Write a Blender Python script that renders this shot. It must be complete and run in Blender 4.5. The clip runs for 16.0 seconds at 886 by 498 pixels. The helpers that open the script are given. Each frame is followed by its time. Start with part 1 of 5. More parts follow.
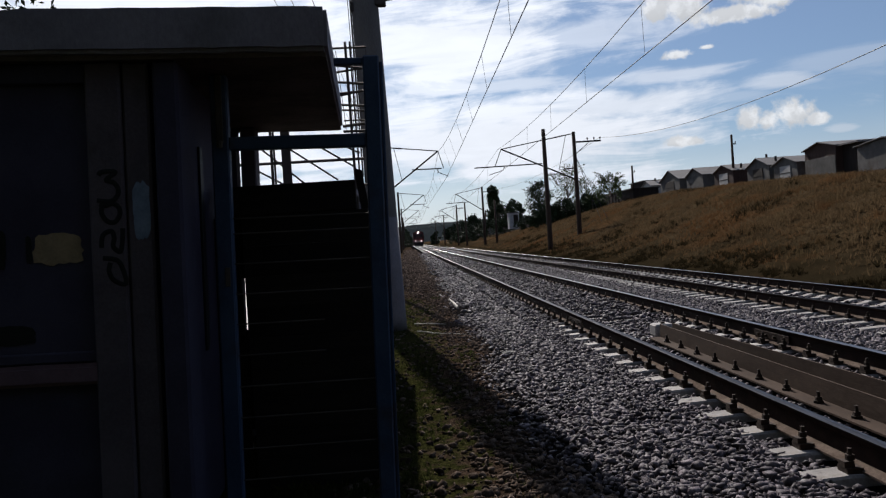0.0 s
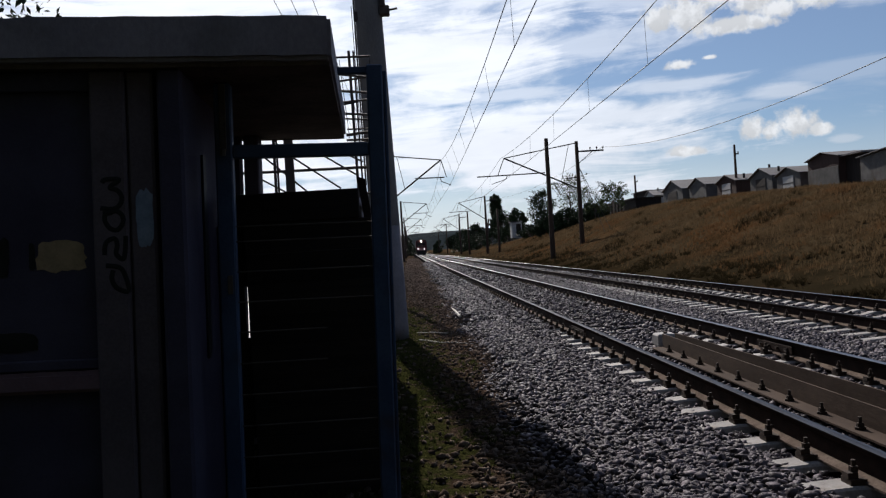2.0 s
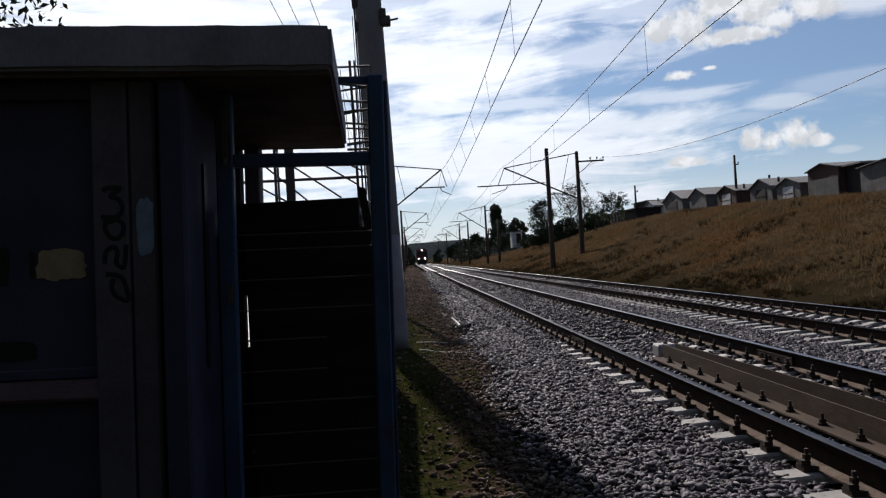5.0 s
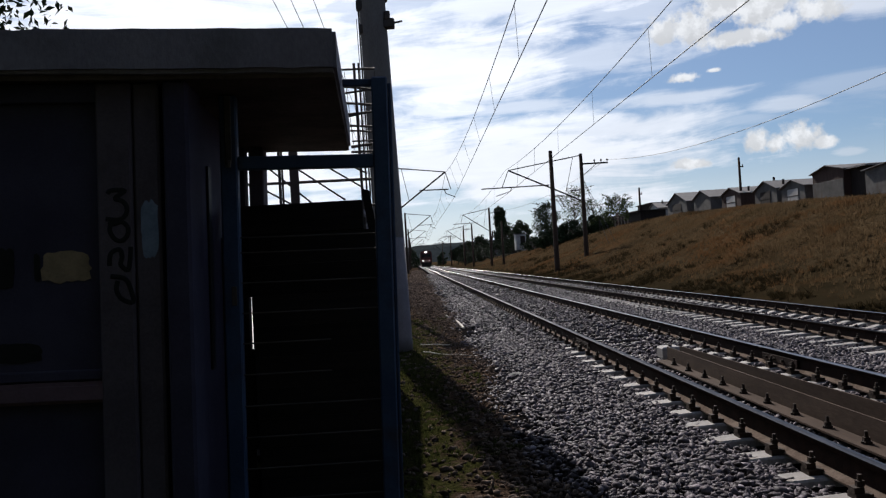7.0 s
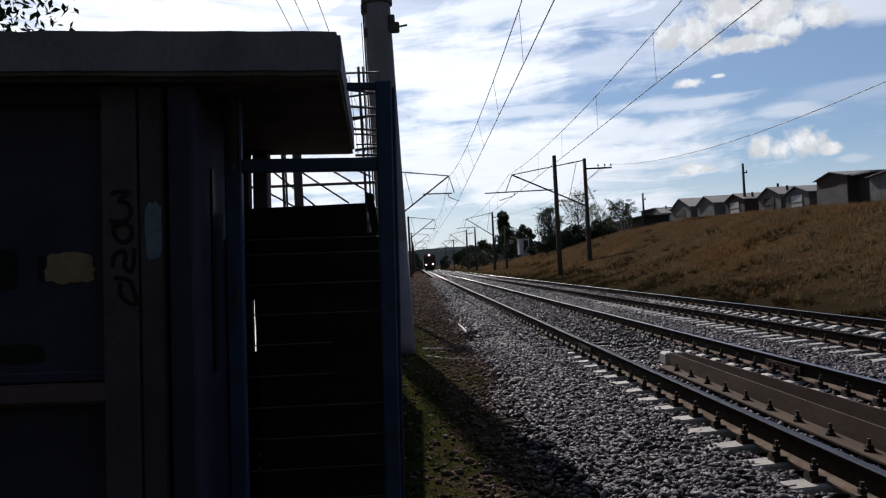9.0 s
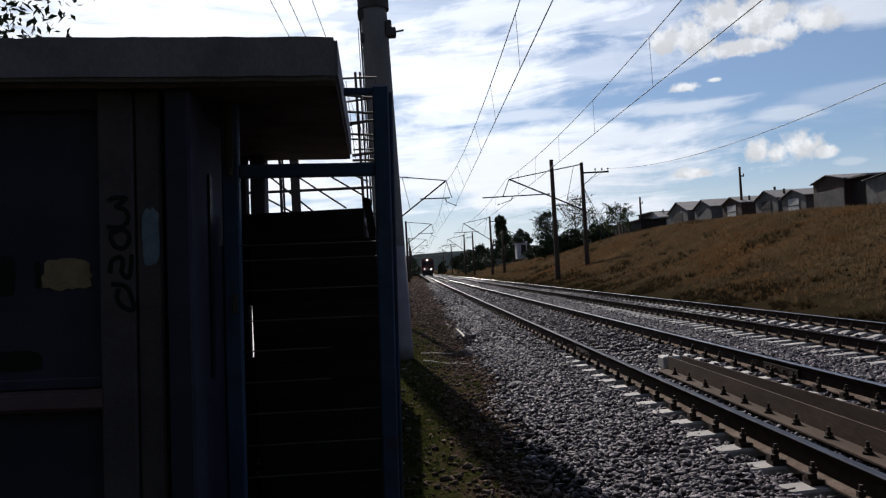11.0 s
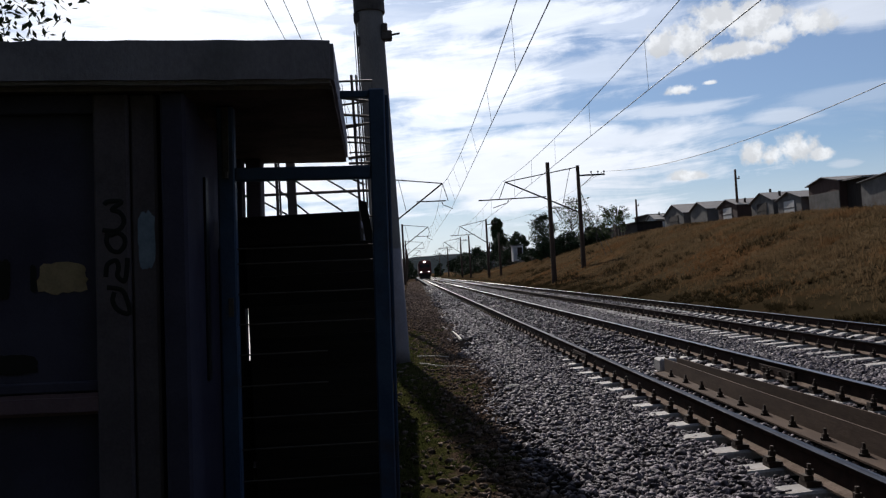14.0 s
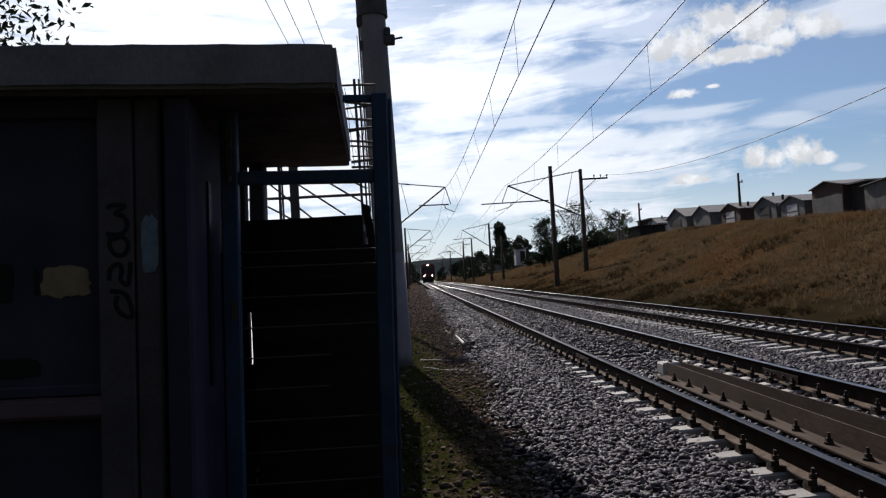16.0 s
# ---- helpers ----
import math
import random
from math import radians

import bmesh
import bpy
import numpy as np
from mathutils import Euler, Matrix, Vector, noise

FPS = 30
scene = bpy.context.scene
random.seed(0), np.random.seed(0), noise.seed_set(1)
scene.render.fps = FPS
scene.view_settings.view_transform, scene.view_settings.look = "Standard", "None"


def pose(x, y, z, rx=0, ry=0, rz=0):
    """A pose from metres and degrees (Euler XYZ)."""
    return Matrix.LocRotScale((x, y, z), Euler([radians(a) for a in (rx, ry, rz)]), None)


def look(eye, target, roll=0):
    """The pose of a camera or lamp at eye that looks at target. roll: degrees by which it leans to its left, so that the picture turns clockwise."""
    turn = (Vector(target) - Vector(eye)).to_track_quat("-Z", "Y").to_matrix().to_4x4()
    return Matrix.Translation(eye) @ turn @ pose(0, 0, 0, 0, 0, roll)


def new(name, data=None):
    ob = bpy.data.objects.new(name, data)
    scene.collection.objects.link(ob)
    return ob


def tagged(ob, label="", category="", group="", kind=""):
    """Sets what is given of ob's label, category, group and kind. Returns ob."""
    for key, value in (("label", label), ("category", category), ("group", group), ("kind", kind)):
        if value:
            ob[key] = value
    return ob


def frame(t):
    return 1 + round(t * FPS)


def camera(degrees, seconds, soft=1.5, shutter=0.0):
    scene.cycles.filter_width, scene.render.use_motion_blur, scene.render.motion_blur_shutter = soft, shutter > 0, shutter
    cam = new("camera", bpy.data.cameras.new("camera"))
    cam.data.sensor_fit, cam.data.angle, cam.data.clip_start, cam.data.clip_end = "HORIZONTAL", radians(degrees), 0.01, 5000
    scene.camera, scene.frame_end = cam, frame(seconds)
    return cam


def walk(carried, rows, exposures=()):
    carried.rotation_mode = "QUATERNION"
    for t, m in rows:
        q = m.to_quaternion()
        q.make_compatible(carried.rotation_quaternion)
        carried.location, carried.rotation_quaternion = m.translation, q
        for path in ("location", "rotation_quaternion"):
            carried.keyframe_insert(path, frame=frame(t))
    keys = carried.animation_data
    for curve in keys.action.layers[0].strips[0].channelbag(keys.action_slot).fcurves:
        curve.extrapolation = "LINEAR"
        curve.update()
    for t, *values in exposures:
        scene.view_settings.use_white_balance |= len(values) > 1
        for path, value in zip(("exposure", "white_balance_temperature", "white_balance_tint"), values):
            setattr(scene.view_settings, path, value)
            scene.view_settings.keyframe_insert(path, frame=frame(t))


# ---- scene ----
# camera: held in the hand at one spot, turning a little
EYE = (0.0, 0.0, 1.45)
cam = camera(58.5, 16.0, soft=1.25)
TURNS = [
    (0.0, 89.391, 3.827, -2.538), (0.5, 89.495, 3.563, -2.729), (1.0, 89.468, 3.419, -2.283), (1.5, 89.818, 3.532, -2.276),
    (2.0, 90.039, 3.591, -2.353), (2.5, 90.201, 3.718, -2.375), (3.0, 90.389, 3.341, -2.131), (3.5, 90.618, 3.612, -2.034),
    (4.0, 90.528, 3.340, -2.499), (6.5, 91.107, 3.535, -2.011), (7.0, 90.916, 3.410, -2.054), (7.5, 90.977, 3.315, -2.008),
    (8.0, 91.056, 3.161, -1.990), (8.5, 91.107, 2.973, -1.800), (9.0, 91.208, 2.986, -1.837), (11.5, 91.675, 3.448, -2.186),
    (12.0, 91.794, 3.595, -2.471), (12.5, 91.650, 3.475, -2.441), (13.0, 91.620, 3.326, -2.392), (13.5, 91.562, 3.325, -2.287),
    (14.0, 91.729, 3.365, -2.262), (14.5, 91.922, 3.400, -2.089), (15.0, 91.931, 3.375, -2.116), (15.5, 91.994, 3.121, -2.136),
    (16.0, 92.009, 3.358, -2.066),
]
walk(cam, [(t, pose(*EYE, rx, ry, rz)) for t, rx, ry, rz in TURNS], [(0.0, 0.16), (3.5, 0.23), (8.0, 0.26), (16.0, 0.30)])

# ---- light: sun ahead and slightly to the left, high sky with broken cloud ----
SUN_EL, SUN_AZ = radians(37), radians(-8.5)
sun = new("sun", bpy.data.lights.new("sun", "SUN"))
sun.data.energy, sun.data.angle, sun.data.color = 5.0, radians(0.55), (1.0, 0.945, 0.90)
SUN_DIR = Vector((math.sin(SUN_AZ) * math.cos(SUN_EL), math.cos(SUN_AZ) * math.cos(SUN_EL), math.sin(SUN_EL)))
sun.matrix_world = look(SUN_DIR * 50, (0, 0, 0))


class Nodes:
    """Short hand for building node trees."""

    def __init__(self, tree):
        self.tree = tree

    def add(self, kind, props=None, **inputs):
        n = self.tree.nodes.new(kind)
        p = props or {}
        if "operation" in p:
            n.operation = p["operation"]
        if "interpolation_type" in p:
            n.interpolation_type = p["interpolation_type"]
        if "data_type" in p:
            n.data_type, n.blend_type = p["data_type"], p["blend_type"]
        if "sky_type" in p:
            n.sky_type, n.sun_disc, n.sun_elevation, n.sun_rotation = p["sky_type"], p["sun_disc"], p["sun_elevation"], p["sun_rotation"]
            n.air_density, n.dust_density, n.ozone_density = p["air_density"], p["dust_density"], p["ozone_density"]
        for k, v in inputs.items():
            self.put(n.inputs[int(k[1:])] if k[0] == "i" and k[1:].isdigit() else n.inputs[k.replace("_", " ")], v)
        return n

    def put(self, socket, v):
        if isinstance(v, bpy.types.NodeSocket):
            self.tree.links.new(v, socket)
        else:
            socket.default_value = v

    def math(self, op, a, b=0.0, c=0.0):
        return self.add("ShaderNodeMath", {"operation": op}, i0=a, i1=b, i2=c).outputs[0]

    def ramp(self, v, lo, hi, out0=0.0, out1=1.0, smooth=True):
        n = self.add("ShaderNodeMapRange", {"interpolation_type": "SMOOTHSTEP" if smooth else "LINEAR"})
        for i, q in enumerate((v, lo, hi, out0, out1)):
            self.put(n.inputs[i], q)
        return n.outputs[0]

    def noise(self, vec, scale, detail=4.0, rough=0.55, out="Fac", dist=0.0):
        n = self.add("ShaderNodeTexNoise", None, Scale=scale, Detail=detail, Roughness=rough, Distortion=dist)
        if vec is not None:
            self.put(n.inputs["Vector"], vec)
        return n.outputs[out]

    def mix(self, fac, a, b, mode="MIX"):
        n = self.add("ShaderNodeMix", {"data_type": "RGBA", "blend_type": mode})
        self.put(n.inputs[0], fac)
        self.put(n.inputs[6], a)
        self.put(n.inputs[7], b)
        return n.outputs[2]


def make_world():
    w = bpy.data.worlds.new("sky")
    scene.world = w
    w.use_nodes = True
    tree = w.node_tree
    tree.nodes.clear()
    g = Nodes(tree)
    sky = g.add("ShaderNodeTexSky", {"sky_type": "NISHITA", "sun_disc": False, "sun_elevation": SUN_EL, "sun_rotation": SUN_AZ,
                                     "air_density": 1.0, "dust_density": 0.6, "ozone_density": 1.5}).outputs[0]
    d = g.add("ShaderNodeTexCoord").outputs["Generated"]
    sep = g.add("ShaderNodeSeparateXYZ", None, Vector=d)
    x, y, z = sep.outputs
    # high sheet of thin cloud, drawn out sideways, in the plane of its layer
    zz = g.math("ADD", g.math("MAXIMUM", z, 0.0), 0.16)
    flat = g.add("ShaderNodeCombineXYZ", None, X=g.math("MULTIPLY", g.math("DIVIDE", x, zz), 0.6), Y=g.math("DIVIDE", y, zz), Z=0.37).outputs[0]
    sheet = g.noise(flat, 1.15, 9.0, 0.60, dist=0.35)
    fine = g.noise(flat, 5.0, 8.0, 0.64, dist=0.8)
    az = g.math("MULTIPLY", g.math("ARCTAN2", x, y), 57.2958)
    el = g.math("MULTIPLY", g.math("ARCSINE", z), 57.2958)
    # the streaks rise a little towards the right
    lift = g.math("SUBTRACT", el, g.math("MULTIPLY", az, 0.05))
    long_co = g.add("ShaderNodeCombineXYZ", None, X=g.math("MULTIPLY", az, 0.11), Y=g.math("MULTIPLY", lift, 0.62), Z=1.7).outputs[0]
    streak = g.noise(long_co, 1.0, 9.0, 0.62, dist=0.5)
    wob, wob2, wob3 = g.noise(d, 17.0, 5.0, 0.6), g.noise(d, 42.0, 6.0, 0.6), g.noise(d, 130.0, 4.0, 0.6)
    # the same lumps a little nearer to the sun: their difference lights the heaps from that side
    ahead = g.add("ShaderNodeVectorMath", {"operation": "ADD"}, i0=d, i1=(-0.009, 0.0, 0.013)).outputs[0]
    wob2_sun = g.noise(ahead, 42.0, 6.0, 0.6)

    def centred(v, k):
        return g.math("MULTIPLY", g.math("SUBTRACT", v, 0.5), k)

    soft_lump = g.math("ADD", centred(streak, 2.7), centred(wob, 1.0))
    puff_lump = g.math("ADD", g.math("ADD", centred(wob, 0.6), centred(wob2, 1.7)), centred(wob3, 0.8))

    def bank(a0, e0, ra, re, amount, lump, lo, hi, flat=1.0):
        """A cloud round the direction (a0, e0) in degrees, with ragged edges; flat above 1 cuts its underside level."""
        u = g.math("DIVIDE", g.math("SUBTRACT", az, a0), ra)
        v = g.math("DIVIDE", g.math("SUBTRACT", el, e0), re)
        w = g.math("MAXIMUM", v, g.math("MULTIPLY", v, -flat))
        r = g.math("SQRT", g.math("ADD", g.math("MULTIPLY", u, u), g.math("MULTIPLY", w, w)))
        return g.ramp(g.math("ADD", r, lump), lo, hi, 0.0, amount), v

    to_sun = g.add("ShaderNodeVectorMath", {"operation": "DOT_PRODUCT"}, i0=d, i1=tuple(SUN_DIR)).outputs["Value"]
    veil = g.ramp(g.math("ADD", to_sun, centred(sheet, 0.3)), 0.86, 0.985)
    thin = g.math("MULTIPLY", g.ramp(g.math("ADD", g.math("MULTIPLY", sheet, 0.6), g.math("MULTIPLY", fine, 0.4)), 0.54, 0.72), 0.3)
    low = g.math("MULTIPLY", g.ramp(el, 8.0, 0.5), 0.58)
    cover = g.math("MAXIMUM", veil, g.math("MAXIMUM", thin, low))
    for a0, e0, ra, re, amount in SOFT_BANKS:
        cover = g.math("MAXIMUM", cover, bank(a0, e0, ra, re, amount, soft_lump, 1.5, 0.5)[0])
    near_sun = g.ramp(to_sun, 0.62, 0.97, 0.82, 1.22)
    tone = g.math("MULTIPLY", near_sun, g.ramp(streak, 0.3, 0.7, 1.05, 0.95))
    skyc = g.add("ShaderNodeVectorMath", {"operation": "MULTIPLY"}, i0=sky, i1=SKY_GAIN).outputs[0]

    def grey(v, r, gg, b):
        return g.add("ShaderNodeCombineColor", None, Red=g.math("MULTIPLY", v, r), Green=g.math("MULTIPLY", v, gg), Blue=g.math("MULTIPLY", v, b)).outputs[0]

    skyc = g.mix(0.15, skyc, (0.75, 0.82, 0.92, 1.0))
    col = g.mix(cover, skyc, grey(tone, 0.925, 0.975, 1.075))
    puff, height = None, None
    for a0, e0, ra, re in PUFFS:
        q, v = bank(a0, e0, ra, re, 1.0, puff_lump, 1.18, 0.52, 1.4)
        up = g.math("MULTIPLY", q, g.math("ADD", v, 2.0))
        puff = q if puff is None else g.math("MAXIMUM", puff, q)
        height = up if height is None else g.math("MAXIMUM", height, up)
    # heaped clouds: lit lumps and rims, undersides a little greyer
    relief = g.ramp(g.math("SUBTRACT", wob2, wob2_sun), -0.13, 0.13, 0.84, 1.07)
    belly = g.ramp(height, 1.1, 2.3, 0.86, 1.0)
    rim = g.ramp(puff, 0.2, 0.9, 1.10, 0.97)
    col = g.mix(g.math("MULTIPLY", puff, 0.94), col, grey(g.math("MULTIPLY", g.math("MULTIPLY", relief, belly), rim), 0.95, 0.975, 1.015))
    bg = g.add("ShaderNodeBackground", None, Color=col, Strength=0.76)
    out = g.add("ShaderNodeOutputWorld")
    tree.links.new(bg.outputs[0], out.inputs[0])


# clouds: azimuth, elevation, half width and half height in degrees (and how dense)
SKY_GAIN = (0.042, 0.0575, 0.078)
SOFT_BANKS = [
    (7.0, 6.6, 13.5, 3.1, 1.0), (15.0, 8.6, 6.0, 1.2, 0.85), (-14.0, 13.0, 15.0, 13.0, 1.0), (3.5, 14.2, 10.0, 3.2, 1.0), (13.5, 13.7, 6.5, 1.2, 0.55),
    (8.5, 17.6, 8.0, 1.4, 0.85), (16.6, 16.6, 4.0, 0.9, 0.5), (2.8, 10.9, 3.4, 0.5, 0.85), (8.0, 10.7, 4.0, 0.5, 0.6), (18.5, 10.3, 4.2, 0.55, 0.6),
    (26.3, 9.0, 2.0, 0.45, 0.55), (30.5, 9.7, 3.6, 0.7, 0.25), (31.5, 15.2, 3.2, 1.2, 0.75), (29.7, 5.5, 1.0, 0.35, 0.5), (23.0, 8.3, 2.6, 0.35, 0.25),
]
PUFFS = [
    (18.4, 14.7, 1.25, 1.2), (20.6, 14.7, 1.9, 1.5), (22.3, 15.7, 2.0, 1.6), (24.6, 15.2, 2.3, 1.6), (26.2, 14.2, 1.7, 0.9), (28.3, 14.6, 1.7, 1.1),
    (23.6, 13.6, 3.2, 0.8), (24.2, 6.75, 0.95, 1.15), (25.3, 6.4, 1.0, 0.8), (26.8, 6.75, 1.35, 1.15), (28.2, 6.2, 0.8, 0.55), (20.0, 5.65, 1.5, 0.45),
    (19.8, 11.5, 1.1, 0.4), (21.6, 11.8, 0.5, 0.2),
]
make_world()

# ---- materials ----
def material(name, build):
    m = bpy.data.materials.new(name)
    m.use_nodes = True
    g = Nodes(m.node_tree)
    bsdf = m.node_tree.nodes["Principled BSDF"]
    build(g, bsdf)
    return m


def surface(name, dark, light, scale=6.0, rough=0.85, bump=0.3, fine=40.0, metal=0.0, stain=None, stain_scale=1.2, stain_amount=0.5,
            per_object=0.0, per_island=0.0, stretch=(1, 1, 1), spec=0.2, dist=0.02):
    """A surface with broad tone, grain, stains and a fine relief."""
    def build(g, b):
        co = g.add("ShaderNodeTexCoord").outputs["Object"]
        co = g.add("ShaderNodeMapping", None, Vector=co, Scale=stretch).outputs[0]
        broad = g.noise(co, scale, 5.0, 0.6)
        grain = g.noise(co, fine, 4.0, 0.65)
        t = g.math("ADD", g.math("MULTIPLY", broad, 0.6), g.math("MULTIPLY", grain, 0.4))
        col = g.mix(g.ramp(t, 0.32, 0.68), (*dark, 1), (*light, 1))
        if stain:
            s = g.noise(co, stain_scale, 6.0, 0.65, dist=0.4)
            col = g.mix(g.ramp(s, 0.5, 0.72, 0.0, stain_amount), col, (*stain, 1))
        if per_object or per_island:
            rnd = g.add("ShaderNodeObjectInfo").outputs["Random"] if per_object else g.add("ShaderNodeNewGeometry").outputs["Random Per Island"]
            k = per_object or per_island
            v = g.ramp(rnd, 0, 1, 1 - k, 1 + k, smooth=False)
            col = g.add("ShaderNodeVectorMath", {"operation": "SCALE"}, i0=col, Scale=v).outputs[0]
        g.put(b.inputs["Base Color"], col)
        g.put(b.inputs["Roughness"], g.ramp(grain, 0.2, 0.8, max(0.05, rough - 0.12), min(1.0, rough + 0.1)))
        b.inputs["Metallic"].default_value = metal
        b.inputs["Specular IOR Level"].default_value = spec
        if bump:
            bp = g.add("ShaderNodeBump", None, Strength=bump, Distance=dist, Height=t)
            g.put(b.inputs["Normal"], bp.outputs[0])
    return material(name, build)


def glow(name, color, strength):
    def build(g, b):
        b.inputs["Base Color"].default_value = (*color, 1)
        b.inputs["Emission Color"].default_value = (*color, 1)
        b.inputs["Emission Strength"].default_value = strength
    return material(name, build)


def ground_material():
    def build(g, b):
        co = g.add("ShaderNodeTexCoord").outputs["Object"]
        sep = g.add("ShaderNodeSeparateXYZ", None, Vector=co)
        x, y, z = sep.outputs
        n1, n2, n3 = g.noise(co, 0.7, 6.0, 0.62), g.noise(co, 5.0, 6.0, 0.65), g.noise(co, 32.0, 4.0, 0.7)
        grit = g.mix(g.ramp(n3, 0.3, 0.7), (0.01233, 0.008135, 0.005916, 1), (0.06409, 0.04314, 0.03081, 1))
        moss = g.mix(g.ramp(n3, 0.3, 0.7), (0.006659, 0.00765, 0.002329, 1), (0.03195, 0.03328, 0.009983, 1))
        col = g.mix(g.ramp(g.math("ADD", n2, g.math("MULTIPLY", x, -0.30)), 0.34, 0.47, 0.0, g.ramp(y, 11.0, 22.0, 0.92, 0.15)), grit, moss)
        # dry grass further from the line: straw, rust and dull green
        dry = g.mix(g.ramp(n1, 0.36, 0.64), (0.03344, 0.0228, 0.01254, 1), (0.05928, 0.04104, 0.0228, 1))
        dry = g.mix(g.ramp(g.noise(co, 0.22, 5.0, 0.6), 0.5, 0.68, 0.0, 0.7), dry, (0.076, 0.03496, 0.01368, 1))
        dry = g.mix(g.ramp(n2, 0.52, 0.74, 0.0, 0.55), dry, (0.01824, 0.0152, 0.0076, 1))
        dry = g.mix(g.ramp(g.math("ADD", x, g.math("MULTIPLY", n1, 6.0)), 13.0, 18.5, 0.75, 0.0), dry, (0.0114, 0.0095, 0.00532, 1))
        edge = g.ramp(g.math("ADD", x, g.math("MULTIPLY", g.math("SUBTRACT", n2, 0.5), 1.0)), 8.6, 9.6)
        col = g.mix(edge, col, dry)
        g.put(b.inputs["Base Color"], col)
        b.inputs["Roughness"].default_value = 0.95
        b.inputs["Specular IOR Level"].default_value = 0.0
        h = g.math("ADD", g.math("MULTIPLY", n2, 0.6), g.math("MULTIPLY", n3, 0.5))
        g.put(b.inputs["Normal"], g.add("ShaderNodeBump", None, Strength=0.9, Distance=0.06, Height=h).outputs[0])
    return material("ground", build)


M_GROUND = ground_material()
M_BALLAST = surface("ballast_stone", (0.02629, 0.02246, 0.02519), (0.1292, 0.1106, 0.1216), 14, 0.55, 0.4, 90, per_island=0.7, spec=0.05, dist=0.004)
# near black: the shade in the gaps between stones is put into this colour
M_BEDSHADE = surface("ballast_bed", (0.003, 0.0027, 0.0027), (0.013, 0.0115, 0.0115), 22, 0.95, 1.0, 60, spec=0.0, dist=0.04)
M_CONCRETE = surface("sleeper_concrete", (0.18, 0.1674, 0.1575), (0.333, 0.3105, 0.297), 5, 0.7, 0.3, 60, stain=(0.15, 0.11, 0.08), stain_scale=4, stain_amount=0.6, per_object=0.15)
M_STEELOLD = surface("tarnished_rail_head", (0.05, 0.043, 0.04), (0.12, 0.11, 0.10), 5, 0.45, 0.06, 80, metal=0.8, stretch=(8, 0.4, 8))
M_RAIL = surface("rusty_rail_side", (0.012, 0.0075, 0.006), (0.034, 0.019, 0.0145), 7, 0.85, 0.3, 60, metal=0.0, spec=0.06)
M_FOOT = surface("dusty_rail_foot", (0.064, 0.04736, 0.0384), (0.1472, 0.1152, 0.09472), 6, 0.9, 0.3, 60, spec=0.0)
M_STEEL = surface("polished_rail_head", (0.50, 0.47, 0.455), (0.72, 0.69, 0.67), 5, 0.40, 0.05, 80, metal=1.0, stretch=(8, 0.4, 8))
M_STEELDULL = surface("dull_rail_head", (0.225, 0.2025, 0.1875), (0.45, 0.42, 0.3975), 5, 0.42, 0.06, 80, metal=0.8, stretch=(8, 0.4, 8))
M_FAST = surface("rusty_fastening", (0.018, 0.013, 0.011), (0.05, 0.032, 0.022), 20, 0.8, 0.4, 90)
M_ANGLE = surface("rusty_guard_angle", (0.04086, 0.02894, 0.02298), (0.07831, 0.05618, 0.04341), 3, 0.85, 0.3, 40, spec=0.05, stain=(0.04, 0.027, 0.022), stretch=(1, 0.3, 1))
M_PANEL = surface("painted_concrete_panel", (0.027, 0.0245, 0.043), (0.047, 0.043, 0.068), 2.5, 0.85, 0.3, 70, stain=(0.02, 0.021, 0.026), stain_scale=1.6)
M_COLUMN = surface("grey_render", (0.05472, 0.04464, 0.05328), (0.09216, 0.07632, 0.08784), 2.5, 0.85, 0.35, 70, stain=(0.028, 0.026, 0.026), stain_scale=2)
M_SLAB = surface("weathered_concrete_slab", (0.135, 0.124, 0.145), (0.21, 0.195, 0.222), 2.0, 0.9, 0.5, 45, stain=(0.06, 0.06, 0.062), stain_scale=1.5, stretch=(1, 1, 0.6))
M_SOFFIT = surface("shaded_soffit", (0.056, 0.044, 0.04), (0.12, 0.096, 0.086), 3, 0.95, 0.4, 40, stain=(0.02, 0.016, 0.014), spec=0.02)
M_PINK = surface("faded_pink_paint", (0.085, 0.052, 0.066), (0.13, 0.085, 0.10), 4, 0.8, 0.2, 60, stain=(0.06, 0.05, 0.06))
M_BLUE = surface("blue_steel_paint", (0.0165, 0.03375, 0.075), (0.03375, 0.05625, 0.105), 4, 0.6, 0.25, 70, stain=(0.03, 0.025, 0.03), stain_scale=3, stain_amount=0.7)
M_DARKSTEEL = surface("dark_rusty_steel", (0.03, 0.026, 0.025), (0.07, 0.058, 0.05), 8, 0.75, 0.3, 60)
M_BOARD = surface("shaded_board", (0.008, 0.0065, 0.0055), (0.018, 0.014, 0.012), 3, 0.85, 0.5, 40, stretch=(0.4, 1, 5), per_object=0.25)
M_POLE = surface("pole_concrete", (0.095, 0.088, 0.086), (0.16, 0.15, 0.145), 2, 0.85, 0.4, 50, stain=(0.14, 0.12, 0.105), stain_scale=1.2, stretch=(1, 1, 0.4))
M_LIMEWASH = surface("faded_limewash", (0.119, 0.1085, 0.119), (0.189, 0.175, 0.1855), 3, 0.9, 0.3, 40, stain=(0.10, 0.09, 0.09), stain_scale=2.5, stretch=(1, 1, 0.5))
M_WIRE = surface("dark_wire", (0.04, 0.036, 0.035), (0.07, 0.065, 0.06), 5, 0.6, 0.0, 50, metal=0.0)
M_WOODPOLE = surface("weathered_pole", (0.026, 0.015, 0.0095), (0.055, 0.032, 0.020), 2, 0.85, 0.4, 40, stretch=(3, 3, 0.5))
